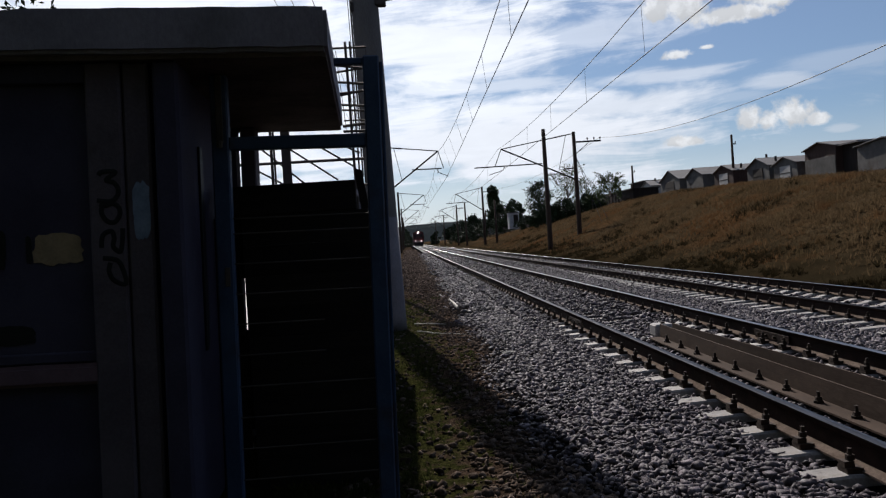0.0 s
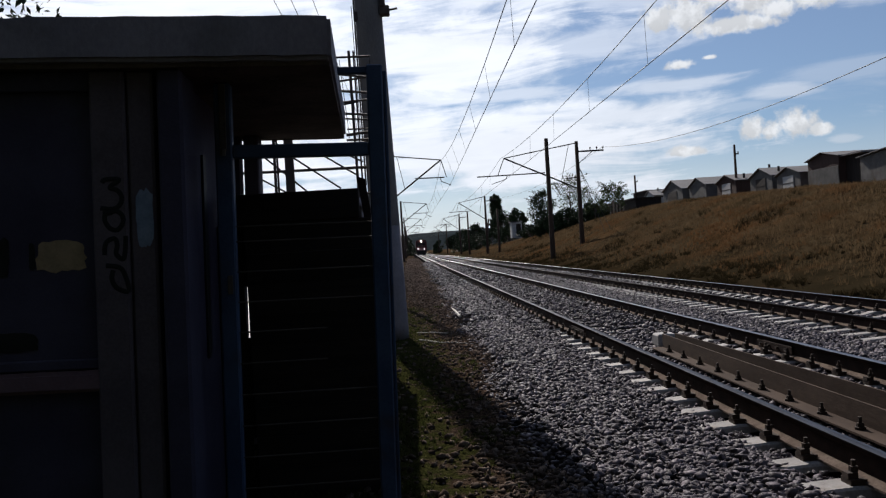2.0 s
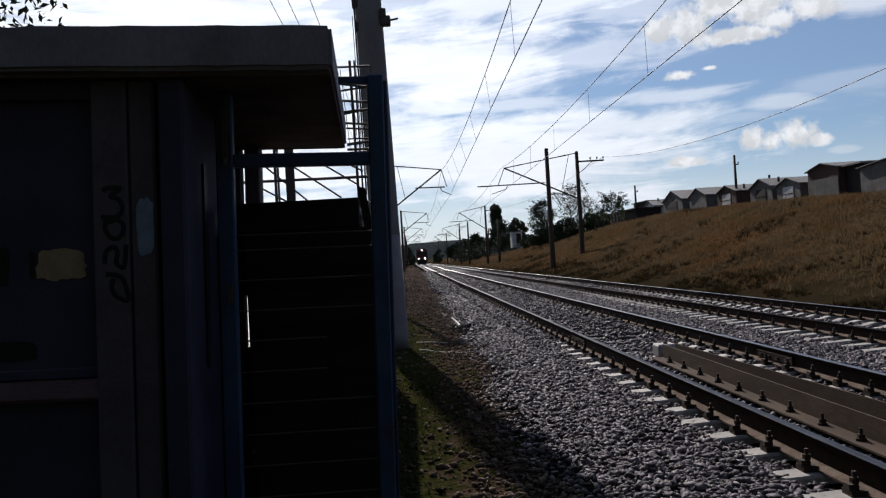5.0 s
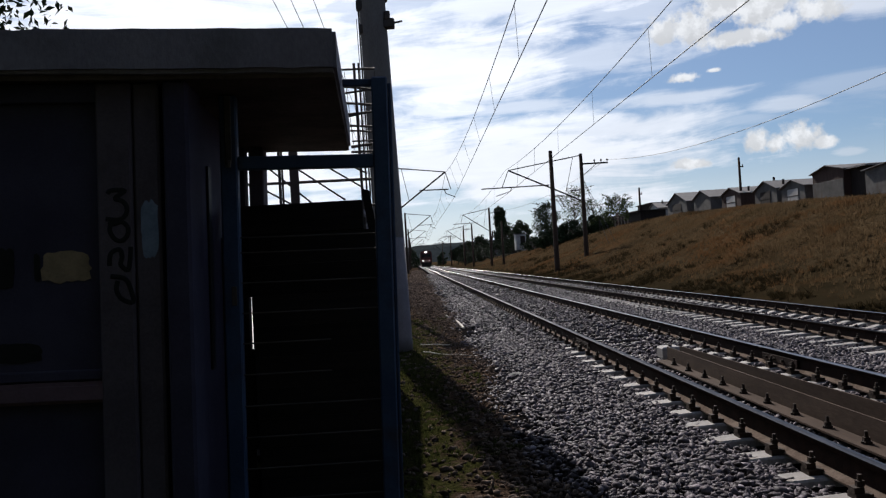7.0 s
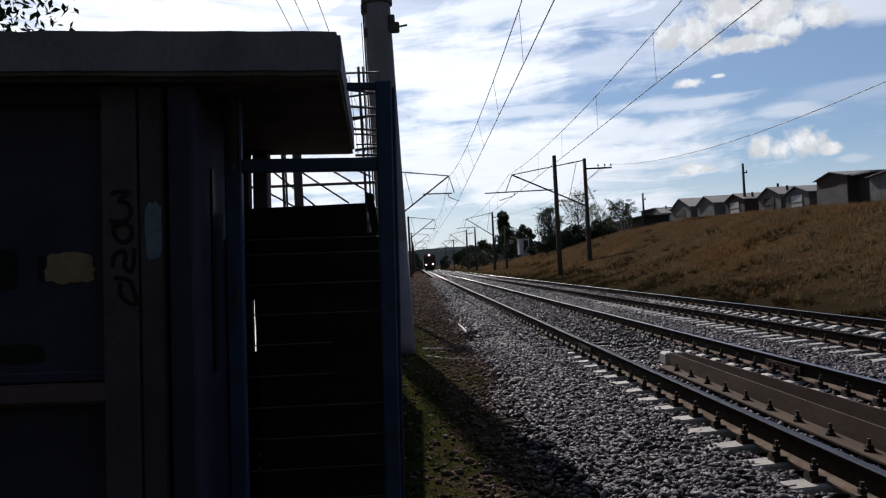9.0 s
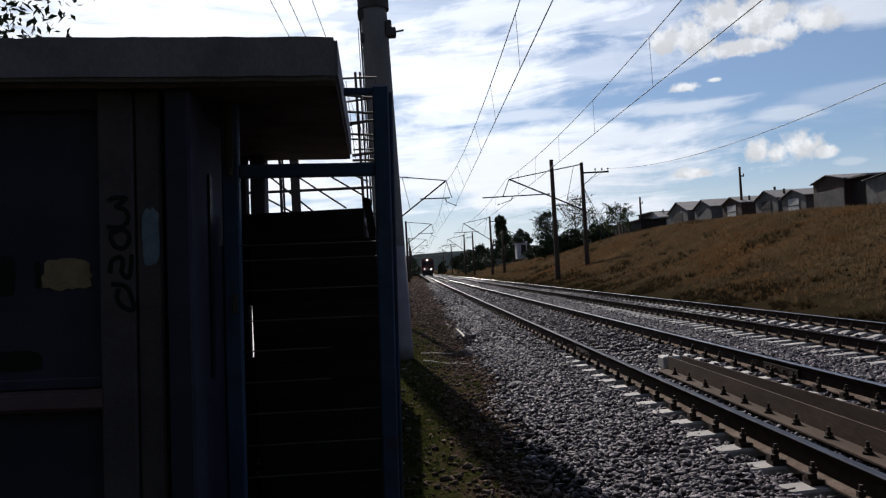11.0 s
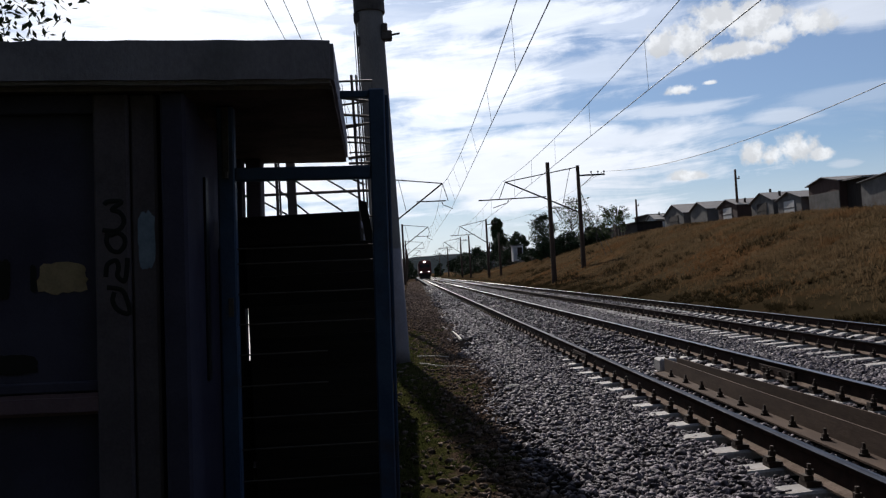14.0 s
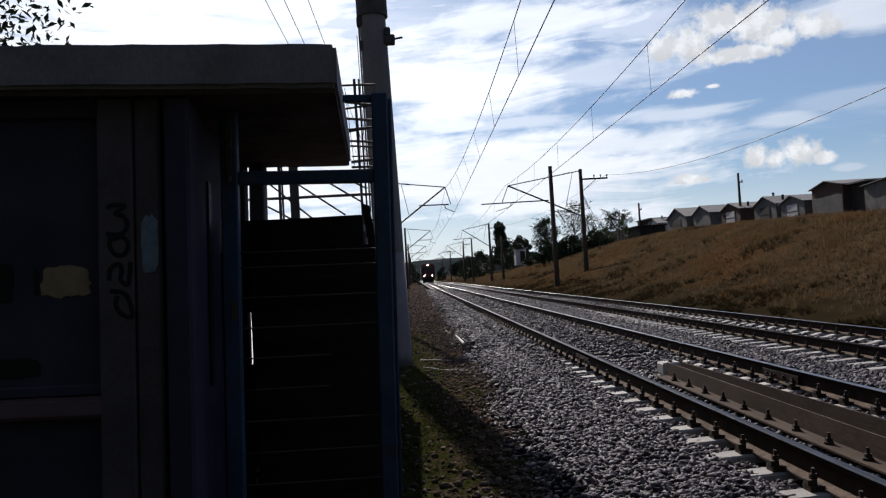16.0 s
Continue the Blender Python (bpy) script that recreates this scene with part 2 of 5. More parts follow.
M_BRACKET = surface("dark_bracket_steel", (0.012, 0.0105, 0.010), (0.03, 0.026, 0.023), 6, 0.8, 0.2, 50, spec=0.1)
M_BLACK = surface("black_spray_and_slit", (0.0056, 0.0056, 0.0063), (0.0112, 0.0112, 0.0126), 9, 0.6, 0.1, 70)
M_GLASS = surface("porcelain_insulator", (0.10, 0.06, 0.05), (0.14, 0.09, 0.07), 9, 0.2, 0.0, 50)


# ---- mesh helpers ----
def part(name, bm, mat, parent=None, label="", smooth=False):
    me = bpy.data.meshes.new(name)
    bm.to_mesh(me)
    bm.free()
    if smooth:
        for p in me.polygons:
            p.use_smooth = True
    for m in (mat if isinstance(mat, (list, tuple)) else [mat]):
        me.materials.append(m)
    ob = new(name, me)
    if parent is not None:
        ob.parent = parent
    if label:
        ob["label"] = label
    return ob


def thing(name, m, label, category, group="", kind=""):
    ob = new(name)
    ob.matrix_basis = m
    ob.empty_display_size = 0.2
    return tagged(ob, label, category, group, kind)


def add_box(bm, lo, hi, bevel=0.0, m=None):
    c = [(a + b) / 2 for a, b in zip(lo, hi)]
    s = [abs(b - a) for a, b in zip(lo, hi)]
    q = Matrix.Translation(c) @ Matrix.Diagonal((*s, 1))
    r = bmesh.ops.create_cube(bm, size=1.0, matrix=(m @ q) if m else q)
    vs = r["verts"]
    if bevel:
        es = list({e for v in vs for e in v.link_edges})
        bmesh.ops.bevel(bm, geom=es, offset=bevel, segments=1, affect="EDGES")
    return vs


def box(lo, hi, bevel=0.0, m=None):
    bm = bmesh.new()
    add_box(bm, lo, hi, bevel, m)
    return bm


def add_rod(bm, a, b, r0, r1=None, sides=8):
    a, b = Vector(a), Vector(b)
    d = b - a
    q = d.to_track_quat("Z", "Y").to_matrix().to_4x4()
    bmesh.ops.create_cone(bm, cap_ends=True, segments=sides, radius1=r0, radius2=r0 if r1 is None else r1, depth=d.length,
                          matrix=Matrix.Translation((a + b) / 2) @ q)


def rod(a, b, r0, r1=None, sides=8):
    bm = bmesh.new()
    add_rod(bm, a, b, r0, r1, sides)
    return bm


def wire(name, pts, r, mat, parent=None, label=""):
    cu = bpy.data.curves.new(name, "CURVE")
    cu.dimensions, cu.bevel_depth, cu.bevel_resolution = "3D", r, 1
    sp = cu.splines.new("POLY")
    sp.points.add(len(pts) - 1)
    for p, q in zip(sp.points, pts):
        p.co = (*q, 1)
    cu.materials.append(mat)
    me_ob = new(name, cu)
    # plain mesh, so that the wire is a piece like any other
    me = bpy.data.meshes.new_from_object(me_ob.evaluated_get(bpy.context.evaluated_depsgraph_get()))
    bpy.data.objects.remove(me_ob)
    ob = new(name, me)
    ob.parent = parent
    if label:
        ob["label"] = label
    return ob


def lathe(profile, sides=10):
    """A body turned round z from (radius, height) pairs."""
    bm = bmesh.new()
    rings = []
    for r, z in profile:
        rings.append([bm.verts.new((r * math.cos(2 * math.pi * k / sides), r * math.sin(2 * math.pi * k / sides), z)) for k in range(sides)])
    for a, b in zip(rings, rings[1:]):
        for k in range(sides):
            bm.faces.new((a[k], a[(k + 1) % sides], b[(k + 1) % sides], b[k]))
    bm.faces.new(rings[0][::-1])
    bm.faces.new(rings[-1])
    return bm


def from_arrays(name, verts, faces, mat):
    me = bpy.data.meshes.new(name)
    me.from_pydata(verts.tolist() if hasattr(verts, "tolist") else verts, [], faces.tolist() if hasattr(faces, "tolist") else faces)
    me.materials.append(mat)
    return new(name, me)


# ---- ground: one sheet with the bank on the far side of the line ----
def shed_line(y):
    """Height of the ground at the foot of the sheds, 36 m from the camera's line."""
    return float(np.interp(y, [-60, 20, 58, 69, 87, 105, 135, 157, 200, 260, 400, 900], [2.2, 2.7, 4.25, 4.75, 5.3, 5.75, 5.6, 5.0, 4.0, 3.0, 2.0, 1.5]))


def ground_z(x, y):
    if x < 2.2:
        return 0.02 * math.sin(y * 0.7) * math.sin(x * 1.3)
    if x < 5.2:
        return -0.02
    if x < 9.4:
        return -0.16
    xx = min(x, 36.0)
    crest = 1.45 + (shed_line(y * 36 / max(xx, 20.0)) - 1.45) * max(xx, 20.0) / 36
    s = min(1.0, (xx - 9.4) / 10.6)
    s = s * s * (3 - 2 * s) * 0.35 + s * 0.65
    return -0.16 + (crest + 0.16) * s + (0.14 * noise.noise((x * 0.35, y * 0.35, 3.1)) + 0.05 * noise.noise((x * 1.3, y * 1.3, 1.0))) * min(1, (x - 9.4) / 3)


def make_ground():
    xs = [-900, -400, -150, -60, -25, -12, -6, -3, -1.5, -0.6, 0, 0.6, 1.2, 2.1, 2.3, 3.3, 4.6, 5.1, 5.3, 7, 9.3] + [9.4 + 0.55 * i for i in range(50)] + [38, 42, 50, 65, 100, 200, 450, 900]
    ys = [-300, -120, -50, -20, -8, -2] + [0.8 * i for i in range(1, 40)] + [32 + 1.4 * i for i in range(100)] + [175, 185, 200, 220, 250, 300, 400, 600, 1000, 1800, 3500]
    verts = [(x, y, ground_z(x, y)) for y in ys for x in xs]
    n = len(xs)
    faces = [(j * n + i, j * n + i + 1, (j + 1) * n + i + 1, (j + 1) * n + i) for j in range(len(ys) - 1) for i in range(n - 1)]
    ob = from_arrays("ground", verts, faces, M_GROUND)
    for p in ob.data.polygons:
        p.use_smooth = True
    tagged(ob, "trodden earth with moss and a dry grass bank", "ground", kind="structure")
    return ob


make_ground()

# ---- the two tracks ----
T1, T2, Z1, Z2, GAUGE, PITCH = 3.18, 7.28, 0.25, 0.105, 1.52, 0.502
Y0, Y1 = -60.0, 420.0


def rail_mesh(y0, y1):
    """A flat-bottomed rail with its head, web and foot; the worn top of the head is bright."""
    prof = [(-0.066, -0.18), (0.066, -0.18), (0.066, -0.168), (0.011, -0.145), (0.009, -0.05), (0.036, -0.036), (0.0365, -0.014), (0.032, -0.005), (0.019, -0.0012),
            (0.0, 0.0), (-0.019, -0.0012), (-0.032, -0.005), (-0.0365, -0.014), (-0.036, -0.036), (-0.009, -0.05), (-0.011, -0.145), (-0.066, -0.168)]
    bm = bmesh.new()
    a = [bm.verts.new((x, y0, z)) for x, z in prof]
    b = [bm.verts.new((x, y1, z)) for x, z in prof]
    n = len(prof)
    for i in range(n):
        f = bm.faces.new((a[i], b[i], b[(i + 1) % n], a[(i + 1) % n]))
        f.material_index = 1 if i in (7, 8, 9, 10) else 2 if i in (1, 2, 15, 16) else 0
        f.smooth = 5 <= i <= 12
    bm.faces.new(a)
    bm.faces.new(b[::-1])
    bmesh.ops.recalc_face_normals(bm, faces=bm.faces)
    return bm


def sleeper_mesh():
    """A prestressed sleeper: low in the middle, raised and sloping seats at the rails, tapered ends."""
    prof = [(-1.35, -0.225), (-1.33, -0.20), (-0.98, -0.185), (-0.93, -0.182), (-0.60, -0.188), (-0.45, -0.225), (0.45, -0.225), (0.60, -0.188), (0.93, -0.182), (0.98, -0.185), (1.33, -0.20), (1.35, -0.225)]
    bm = bmesh.new()
    rows = []
    for x, z in prof:
        rows.append([bm.verts.new((x, yy, zz)) for yy, zz in ((-0.145, -0.36), (-0.095, z - 0.012), (-0.08, z), (0.08, z), (0.095, z - 0.012), (0.145, -0.36))])
    for a, b in zip(rows, rows[1:]):
        for k in range(5):
            bm.faces.new((a[k], b[k], b[k + 1], a[k + 1]))
    bm.faces.new(rows[0])
    bm.faces.new(rows[-1][::-1])
    bmesh.ops.recalc_face_normals(bm, faces=bm.faces)
    return bm


def fastening_bm(bm, x, y, s):
    """Clamp plate, bolt and nut on one side of a rail foot."""
    add_box(bm, (x - 0.045, y - 0.05, -0.185), (x + 0.045, y + 0.05, -0.150))
    add_box(bm, (x - 0.028 - 0.02 * s, y - 0.03, -0.150), (x + 0.028 - 0.02 * s, y + 0.03, -0.118))
    add_rod(bm, (x, y, -0.15), (x, y, -0.055), 0.013, sides=6)
    add_rod(bm, (x, y, -0.118), (x, y, -0.088), 0.024, sides=6)


def make_track(xc, zc, y_first, label, split, heads):
    t = thing("railway_track", pose(xc, 0, zc), label, "railway track", "railway tracks")
    for s in (-1, 1):
        r = part("rail", rail_mesh(Y0, Y1), [M_RAIL, heads[s > 0], M_FOOT], t, "rusty steel rail with a bright worn head")
        r.location = (s * (GAUGE / 2 + 0.036), 0, 0)
    bm = sleeper_mesh()
    first = part("sleeper", bm, M_CONCRETE, t)
    first.location = (0, y_first, 0)
    count = int((Y1 - y_first) / PITCH)
    for i in range(1, 300):
        o = new("sleeper", first.data)
        o.parent = t
        o.location = (random.uniform(-0.015, 0.015), y_first + i * PITCH + random.uniform(-0.02, 0.02), random.uniform(-0.006, 0.004))
    src = [v.co.copy() for v in first.data.vertices]
    poly = [tuple(p.vertices) for p in first.data.polygons]
    V, F = [], []
    for i in [*range(int((Y0 - y_first) / PITCH), 0), *range(300, count)]:
        k = len(V)
        V += [(v.x, v.y + y_first + i * PITCH, v.z) for v in src]
        F += [tuple(q + k for q in p) for p in poly]
    rest = from_arrays("far_sleeper", V, F, M_CONCRETE)
    rest.parent = t
    rest["kind"] = "stuff"
    bm = bmesh.new()
    fastening_bm(bm, 0, 0, 1)
    f0 = part("fastening", bm, M_FAST, t)
    f0.location = (-GAUGE / 2 - 0.036 - 0.1, y_first, 0)
    me = f0.data
    src = [v.co.copy() for v in me.vertices]
    poly = [tuple(p.vertices) for p in me.polygons]
    V, F = [], []
    for i in range(0, 170):
        for k, (s, o) in enumerate(((-1, -0.1), (-1, 0.1), (1, -0.1), (1, 0.1))):
            if i == 0 and k == 0:
                continue
            x, y = s * (GAUGE / 2 + 0.036) + o, y_first + i * PITCH
            if i < split:
                ob = new("fastening", me)
                ob.parent = t
                ob.location = (x, y + random.uniform(-0.01, 0.01), 0)
                ob.rotation_euler = (0, 0, math.pi if o > 0 else 0)
            else:
                b = len(V)
                V += [(v.x + x, v.y + y, v.z) for v in src]
                F += [tuple(q + b for q in p) for p in poly]
    rest = from_arrays("far_fastening", V, F, M_FAST)
    rest.parent = t
    rest["kind"] = "stuff"
    return t


track_near = make_track(T1, Z1, 4.63 - 18 * PITCH, "main line track on pale concrete sleepers in grey ballast", 60, (M_STEELDULL, M_STEEL))
track_far = make_track(T2, Z2, 0.3 - 8 * PITCH, "second track on concrete sleepers with rusty rails", 40, (M_STEELOLD, M_STEEL))

# ---- ballast: bed, stones that can be told apart, and the rest ----
BED = [(0.55, -0.05), (0.9, 0.015), (1.2, 0.045), (1.6, 0.05), (1.9, 0.05), (2.03, 0.045), (2.15, 0.02), (2.3, 0.012), (3.18, 0.02), (4.1, 0.05), (4.7, 0.035), (5.3, -0.075), (5.9, -0.125), (7.28, -0.14), (8.7, -0.13), (9.2, -0.13), (9.7, -0.2)]


def bed_z(x):
    return np.interp(x, [a for a, _ in BED], [b for _, b in BED])


def make_bed():
    xs = [a for a, _ in BED]
    ys = list(np.arange(-60, 30, 0.5)) + list(np.arange(30, 120, 3)) + [140, 180, 240, 320, 420]
    verts = [(x + (0.18 * noise.noise((y * 0.8, x, 5)) if i in (0, len(xs) - 1) else 0), y, float(bed_z(x)) + 0.008 * noise.noise((x * 3, y * 3, 0))) for y in ys for i, x in enumerate(xs)]
    n = len(xs)
    faces = [(j * n + i, j * n + i + 1, (j + 1) * n + i + 1, (j + 1) * n + i) for j in range(len(ys) - 1) for i in range(n - 1)]
    ob = from_arrays("ballast_bed", verts, faces, M_BEDSHADE)
    return tagged(ob, "bed sheet under the ballast, near black for the shade between stones", "ballast", kind="structure")


bed = make_bed()


def icosa():
    p = (1 + 5 ** 0.5) / 2
    v = np.array([(-1, p, 0), (1, p, 0), (-1, -p, 0), (1, -p, 0), (0, -1, p), (0, 1, p), (0, -1, -p), (0, 1, -p), (p, 0, -1), (p, 0, 1), (-p, 0, -1), (-p, 0, 1)], float)
    f = np.array([(0, 11, 5), (0, 5, 1), (0, 1, 7), (0, 7, 10), (0, 10, 11), (1, 5, 9), (5, 11, 4), (11, 10, 2), (10, 7, 6), (7, 1, 8), (3, 9, 4), (3, 4, 2), (3, 2, 6), (3, 6, 8), (3, 8, 9), (4, 9, 5), (2, 4, 11), (6, 2, 10), (8, 6, 7), (9, 8, 1)])
    return v / np.linalg.norm(v[0]), f


def stone_field(name, pos, size, mat, parent, rng, flat=0.7):
    """Many broken stones as one mesh of separate islands."""
    v0, f0 = icosa()
    n = len(pos)
    v = np.repeat(v0[None], n, 0) * rng.uniform(0.38, 1.5, (n, 12, 1))
    v = v * (np.stack([rng.uniform(0.8, 1.6, n), rng.uniform(0.6, 1.1, n), rng.uniform(0.45, 0.95, n) * flat / 0.7], 1)[:, None, :])
    a, b = rng.uniform(0, 6.283, n), rng.normal(0, 0.6, n)
    x, y, z = v[..., 0].copy(), v[..., 1].copy(), v[..., 2].copy()
    ca, sa, cb, sb = np.cos(a)[:, None], np.sin(a)[:, None], np.cos(b)[:, None], np.sin(b)[:, None]
    y, z = y * cb - z * sb, y * sb + z * cb
    x, y = x * ca - y * sa, x * sa + y * ca
    v = np.stack([x, y, z], 2) * size[:, None, None] + pos[:, None, :]
    f = (f0[None] + (np.arange(n) * 12)[:, None, None]).reshape(-1, 3)
    me = bpy.data.meshes.new(name)
    me.vertices.add(n * 12)
    me.vertices.foreach_set("co", v.astype(np.float32).ravel())
    me.loops.add(f.size)
    me.loops.foreach_set("vertex_index", f.astype(np.int32).ravel())
    me.polygons.add(len(f))
    me.polygons.foreach_set("loop_start", np.arange(0, f.size, 3, dtype=np.int32))
    me.update(calc_edges=True)
    me.materials.append(mat)
    ob = new(name, me)
    ob.parent = parent
    return ob


def make_ballast():
    rng = np.random.default_rng(7)
    P, S = [], []

    def strip(x0, x1, y0, y1, per, smin, smax):
        n = int((x1 - x0) * (y1 - y0) * per)
        x, y = rng.uniform(x0, x1, n), rng.uniform(y0, y1, n)
        s = rng.uniform(smin, smax, n)
        z = bed_z(x) + rng.uniform(-0.2, 0.85, n) * s
        keep = np.ones(n, bool)
        for xc, yf in ((T1, 4.63 - 18 * PITCH), (T2, 0.3 - 8 * PITCH)):
            k = np.abs((y - yf + PITCH / 2) % PITCH - PITCH / 2)
            on = (np.abs(x - xc) < 1.40) & (k < 0.135 + 0.02)
            middle = np.abs(x - xc) < 0.5
            # the sleepers lie bare near by and are half buried further along the main line
            bare = np.where(xc == T1, np.interp(y, [10.5, 13.0], [1.0, 0.12]), np.interp(y, [22, 34], [1.0, 0.35]))
            keep &= ~(on & ~middle & (rng.uniform(0, 1, n) < bare * np.where(np.abs(x - xc) > 1.05, 0.25, 0.98)))
            keep &= ~(on & middle & (rng.uniform(0, 1, n) < bare * 0.6))
            z = z + np.where(on, (1 - bare) * 0.05, 0.0)
            keep &= ~(np.abs(np.abs(x - xc) - GAUGE / 2 - 0.036) < 0.1)
        # ragged outer edge
        keep &= x > np.interp(y, [4, 9, 14, 25, 40, 60], [0.9, 1.0, 1.12, 1.2, 1.22, 1.25]) + 0.22 * np.sin(y * 1.7) * np.sin(y * 0.53) + rng.normal(0, 0.22, n)
        P.append(np.stack([x, y, z], 1)[keep])
        S.append(s[keep])

    strip(0.6, 9.0, -6, 3.4, 170, 0.02, 0.042)
    strip(0.5, 2.3, 3.4, 8, 1500, 0.013, 0.031)
    strip(0.5, 2.3, 8, 14, 980, 0.015, 0.033)
    strip(0.5, 2.3, 14, 30, 380, 0.022, 0.042)
    strip(2.3, 4.2, 4, 12, 600, 0.017, 0.035)
    strip(2.3, 4.2, 12, 30, 260, 0.022, 0.04)
    strip(4.2, 6.2, 6, 16, 560, 0.018, 0.034)
    strip(4.2, 6.2, 16, 36, 240, 0.022, 0.04)
    strip(6.2, 9.2, 9, 40, 110, 0.024, 0.045)
    strip(0.6, 9.0, 30, 90, 60, 0.03, 0.06)
    pos, size = np.concatenate(P), np.concatenate(S)
    o = stone_field("ballast_stones", pos, size, M_BALLAST, bed, rng)
    o["kind"] = "stuff"
    # stones of their own along the near shoulder
    v0, f0 = icosa()
    shapes = []
    for k in range(8):
        me = bpy.data.meshes.new("stone")
        v = v0 * rng.uniform(0.5, 1.4, (12, 1)) * np.array([1.3, 0.9, 0.55])
        me.from_pydata(v.tolist(), [], f0.tolist())
        me.materials.append(M_STONE)
        shapes.append(me)
    for k in range(300):
        ob = new("stone", shapes[k % 8])
        ob.parent = bed
        x, s = rng.uniform(1.0, 2.15), rng.uniform(0.018, 0.034)
        ob.location = (x, rng.uniform(4.0, 9.0), float(bed_z(x)) + 0.55 * s)
        ob.rotation_euler = (rng.normal(0, 0.4), rng.normal(0, 0.4), rng.uniform(0, 6.28))
        ob.scale = (s, s, s)
    # loose gravel on the path
    n = 62000
    x, y = rng.uniform(-0.6, 1.3, n), 4 + 150 * rng.uniform(0, 1, n) ** 2.9
    keep = rng.uniform(0, 1, n) < np.clip(0.12 + 0.9 * (x - 0.1) + 0.03 * (y - 10), 0.12, 1)
    x, y = x[keep], y[keep]
    s = (0.006 + 0.026 * rng.uniform(0, 1, len(x)) ** 1.8) * (1 + np.clip(y - 12, 0, 90) * 0.03)
    z = np.array([ground_z(a, b) for a, b in zip(x, y)]) + 0.3 * s
    g = stone_field("path_gravel", np.stack([x, y, z], 1), s, M_GRAVEL, None, rng)
    tagged(g, "loose brown and grey gravel on the path", "gravel", kind="stuff")


M_STONE = surface("single_stone", (0.02924, 0.02474, 0.02757), (0.1406, 0.1204, 0.1327), 3.0, 0.55, 0.4, 14, per_object=0.6, spec=0.05, dist=0.1)
M_GRAVEL = surface("gravel", (0.02272, 0.01641, 0.01325), (0.1325, 0.101, 0.08204), 20, 0.85, 0.2, 90, per_island=0.55, spec=0.0, dist=0.004)
make_ballast()

# ---- guard angles between the rails, ending in a nose ----
def guard_angle(x0, x1, side, label):
    """A steel angle laid along the sleepers from near the camera to the nose; side: where its flat leg lies."""
    t = thing("guard_angle", pose(0, 0, 0), label, "guard rail", "guard angles")
    ya, yb = -4.0, 9.62
    zl, zt = Z1 - 0.178, Z1 - 0.005
    bm = bmesh.new()
    prof = [(0, 0), (side * 0.16, 0), (side * 0.16, 0.014), (side * 0.016, 0.016), (side * 0.014, zt - zl), (0, zt - zl)]
    xa = x0 + (x0 - x1) / 8.5 * 4
    rows = [[bm.verts.new((x + u, y, zl + v)) for u, v in prof] for x, y in ((xa, ya), (x1, yb))]
    for k in range(6):
        bm.faces.new((rows[0][k], rows[0][(k + 1) % 6], rows[1][(k + 1) % 6], rows[1][k]))
    bm.faces.new(rows[0])
    bm.faces.new(rows[1][::-1])
    bmesh.ops.recalc_face_normals(bm, faces=bm.faces)
    part("angle_bar", bm, M_ANGLE, t)
    first = None
    for i in range(20):
        y = 4.63 - 6 * PITCH + i * PITCH
        if y > 9.6:
            break
        x = xa + (x1 - xa) * (y - ya) / (yb - ya) + side * 0.085
        if first is None:
            bm = bmesh.new()
            add_rod(bm, (0, 0, 0), (0, 0, 0.018), 0.036, sides=8)
            add_rod(bm, (0, 0, 0.015), (0, 0, 0.045), 0.026, 0.024, sides=6)
            add_rod(bm, (0, 0, 0.04), (0, 0, 0.085), 0.014, 0.012, sides=6)
            first = part("bolt", bm, M_FAST, t)
            ob = first
        else:
            ob = new("bolt", first.data)
            ob.parent = t
        ob.location = (x, y, zl + 0.014)
    return t


guard_angle(2.93, 3.04, -1, "brown rusty steel guard angle bolted to the sleepers")
guard_angle(3.46, 3.18, 1, "brown rusty steel guard angle with its back to the rail")
nose = thing("guard_nose", pose(3.12, 9.85, Z1 - 0.18), "pale cast nose block ending the guard angles", "guard rail")
bm = bmesh.new()
add_box(bm, (-0.12, -0.14, 0.0), (0.12, 0.12, 0.155), 0.02)
part("block", bm, M_CONCRETE, nose)
part("bolt", rod((0.0, -0.05, 0.15), (0.0, -0.05, 0.18), 0.025, sides=6), M_FAST, nose)
# joint bars on the rails
for xr, yr in ((T1 + 0.796, 8.6), (T1 - 0.796, 11.4)):
    j = thing("rail_joint", pose(xr, yr, Z1 - 0.10), "bolted fishplate joint in the rail", "rail joint", "rail joints")
    for s in (-1, 1):
        part("fishplate", box((s * 0.012, -0.42, -0.042), (s * 0.036, 0.42, 0.045), 0.006), M_RAIL, j)
        for k in range(4):
            part("bolt", rod((s * 0.03, -0.3 + 0.2 * k, 0), (s * 0.062, -0.3 + 0.2 * k, 0), 0.018, sides=6), M_FAST, j)

# ---- the roofed stair entrance beside the line ----
# the old entrance has settled a little to one side
ENTRANCE = pose(-0.383, 3.80, 0, 0, 1.5, 3.1)
M_YELLOW = surface("yellow_paint_patch", (0.19, 0.14, 0.085), (0.28, 0.21, 0.13), 14, 0.8, 0.2, 80)
M_SKYBLUE = surface("pale_blue_paint_patch", (0.10, 0.135, 0.19), (0.17, 0.21, 0.27), 14, 0.8, 0.2, 80)


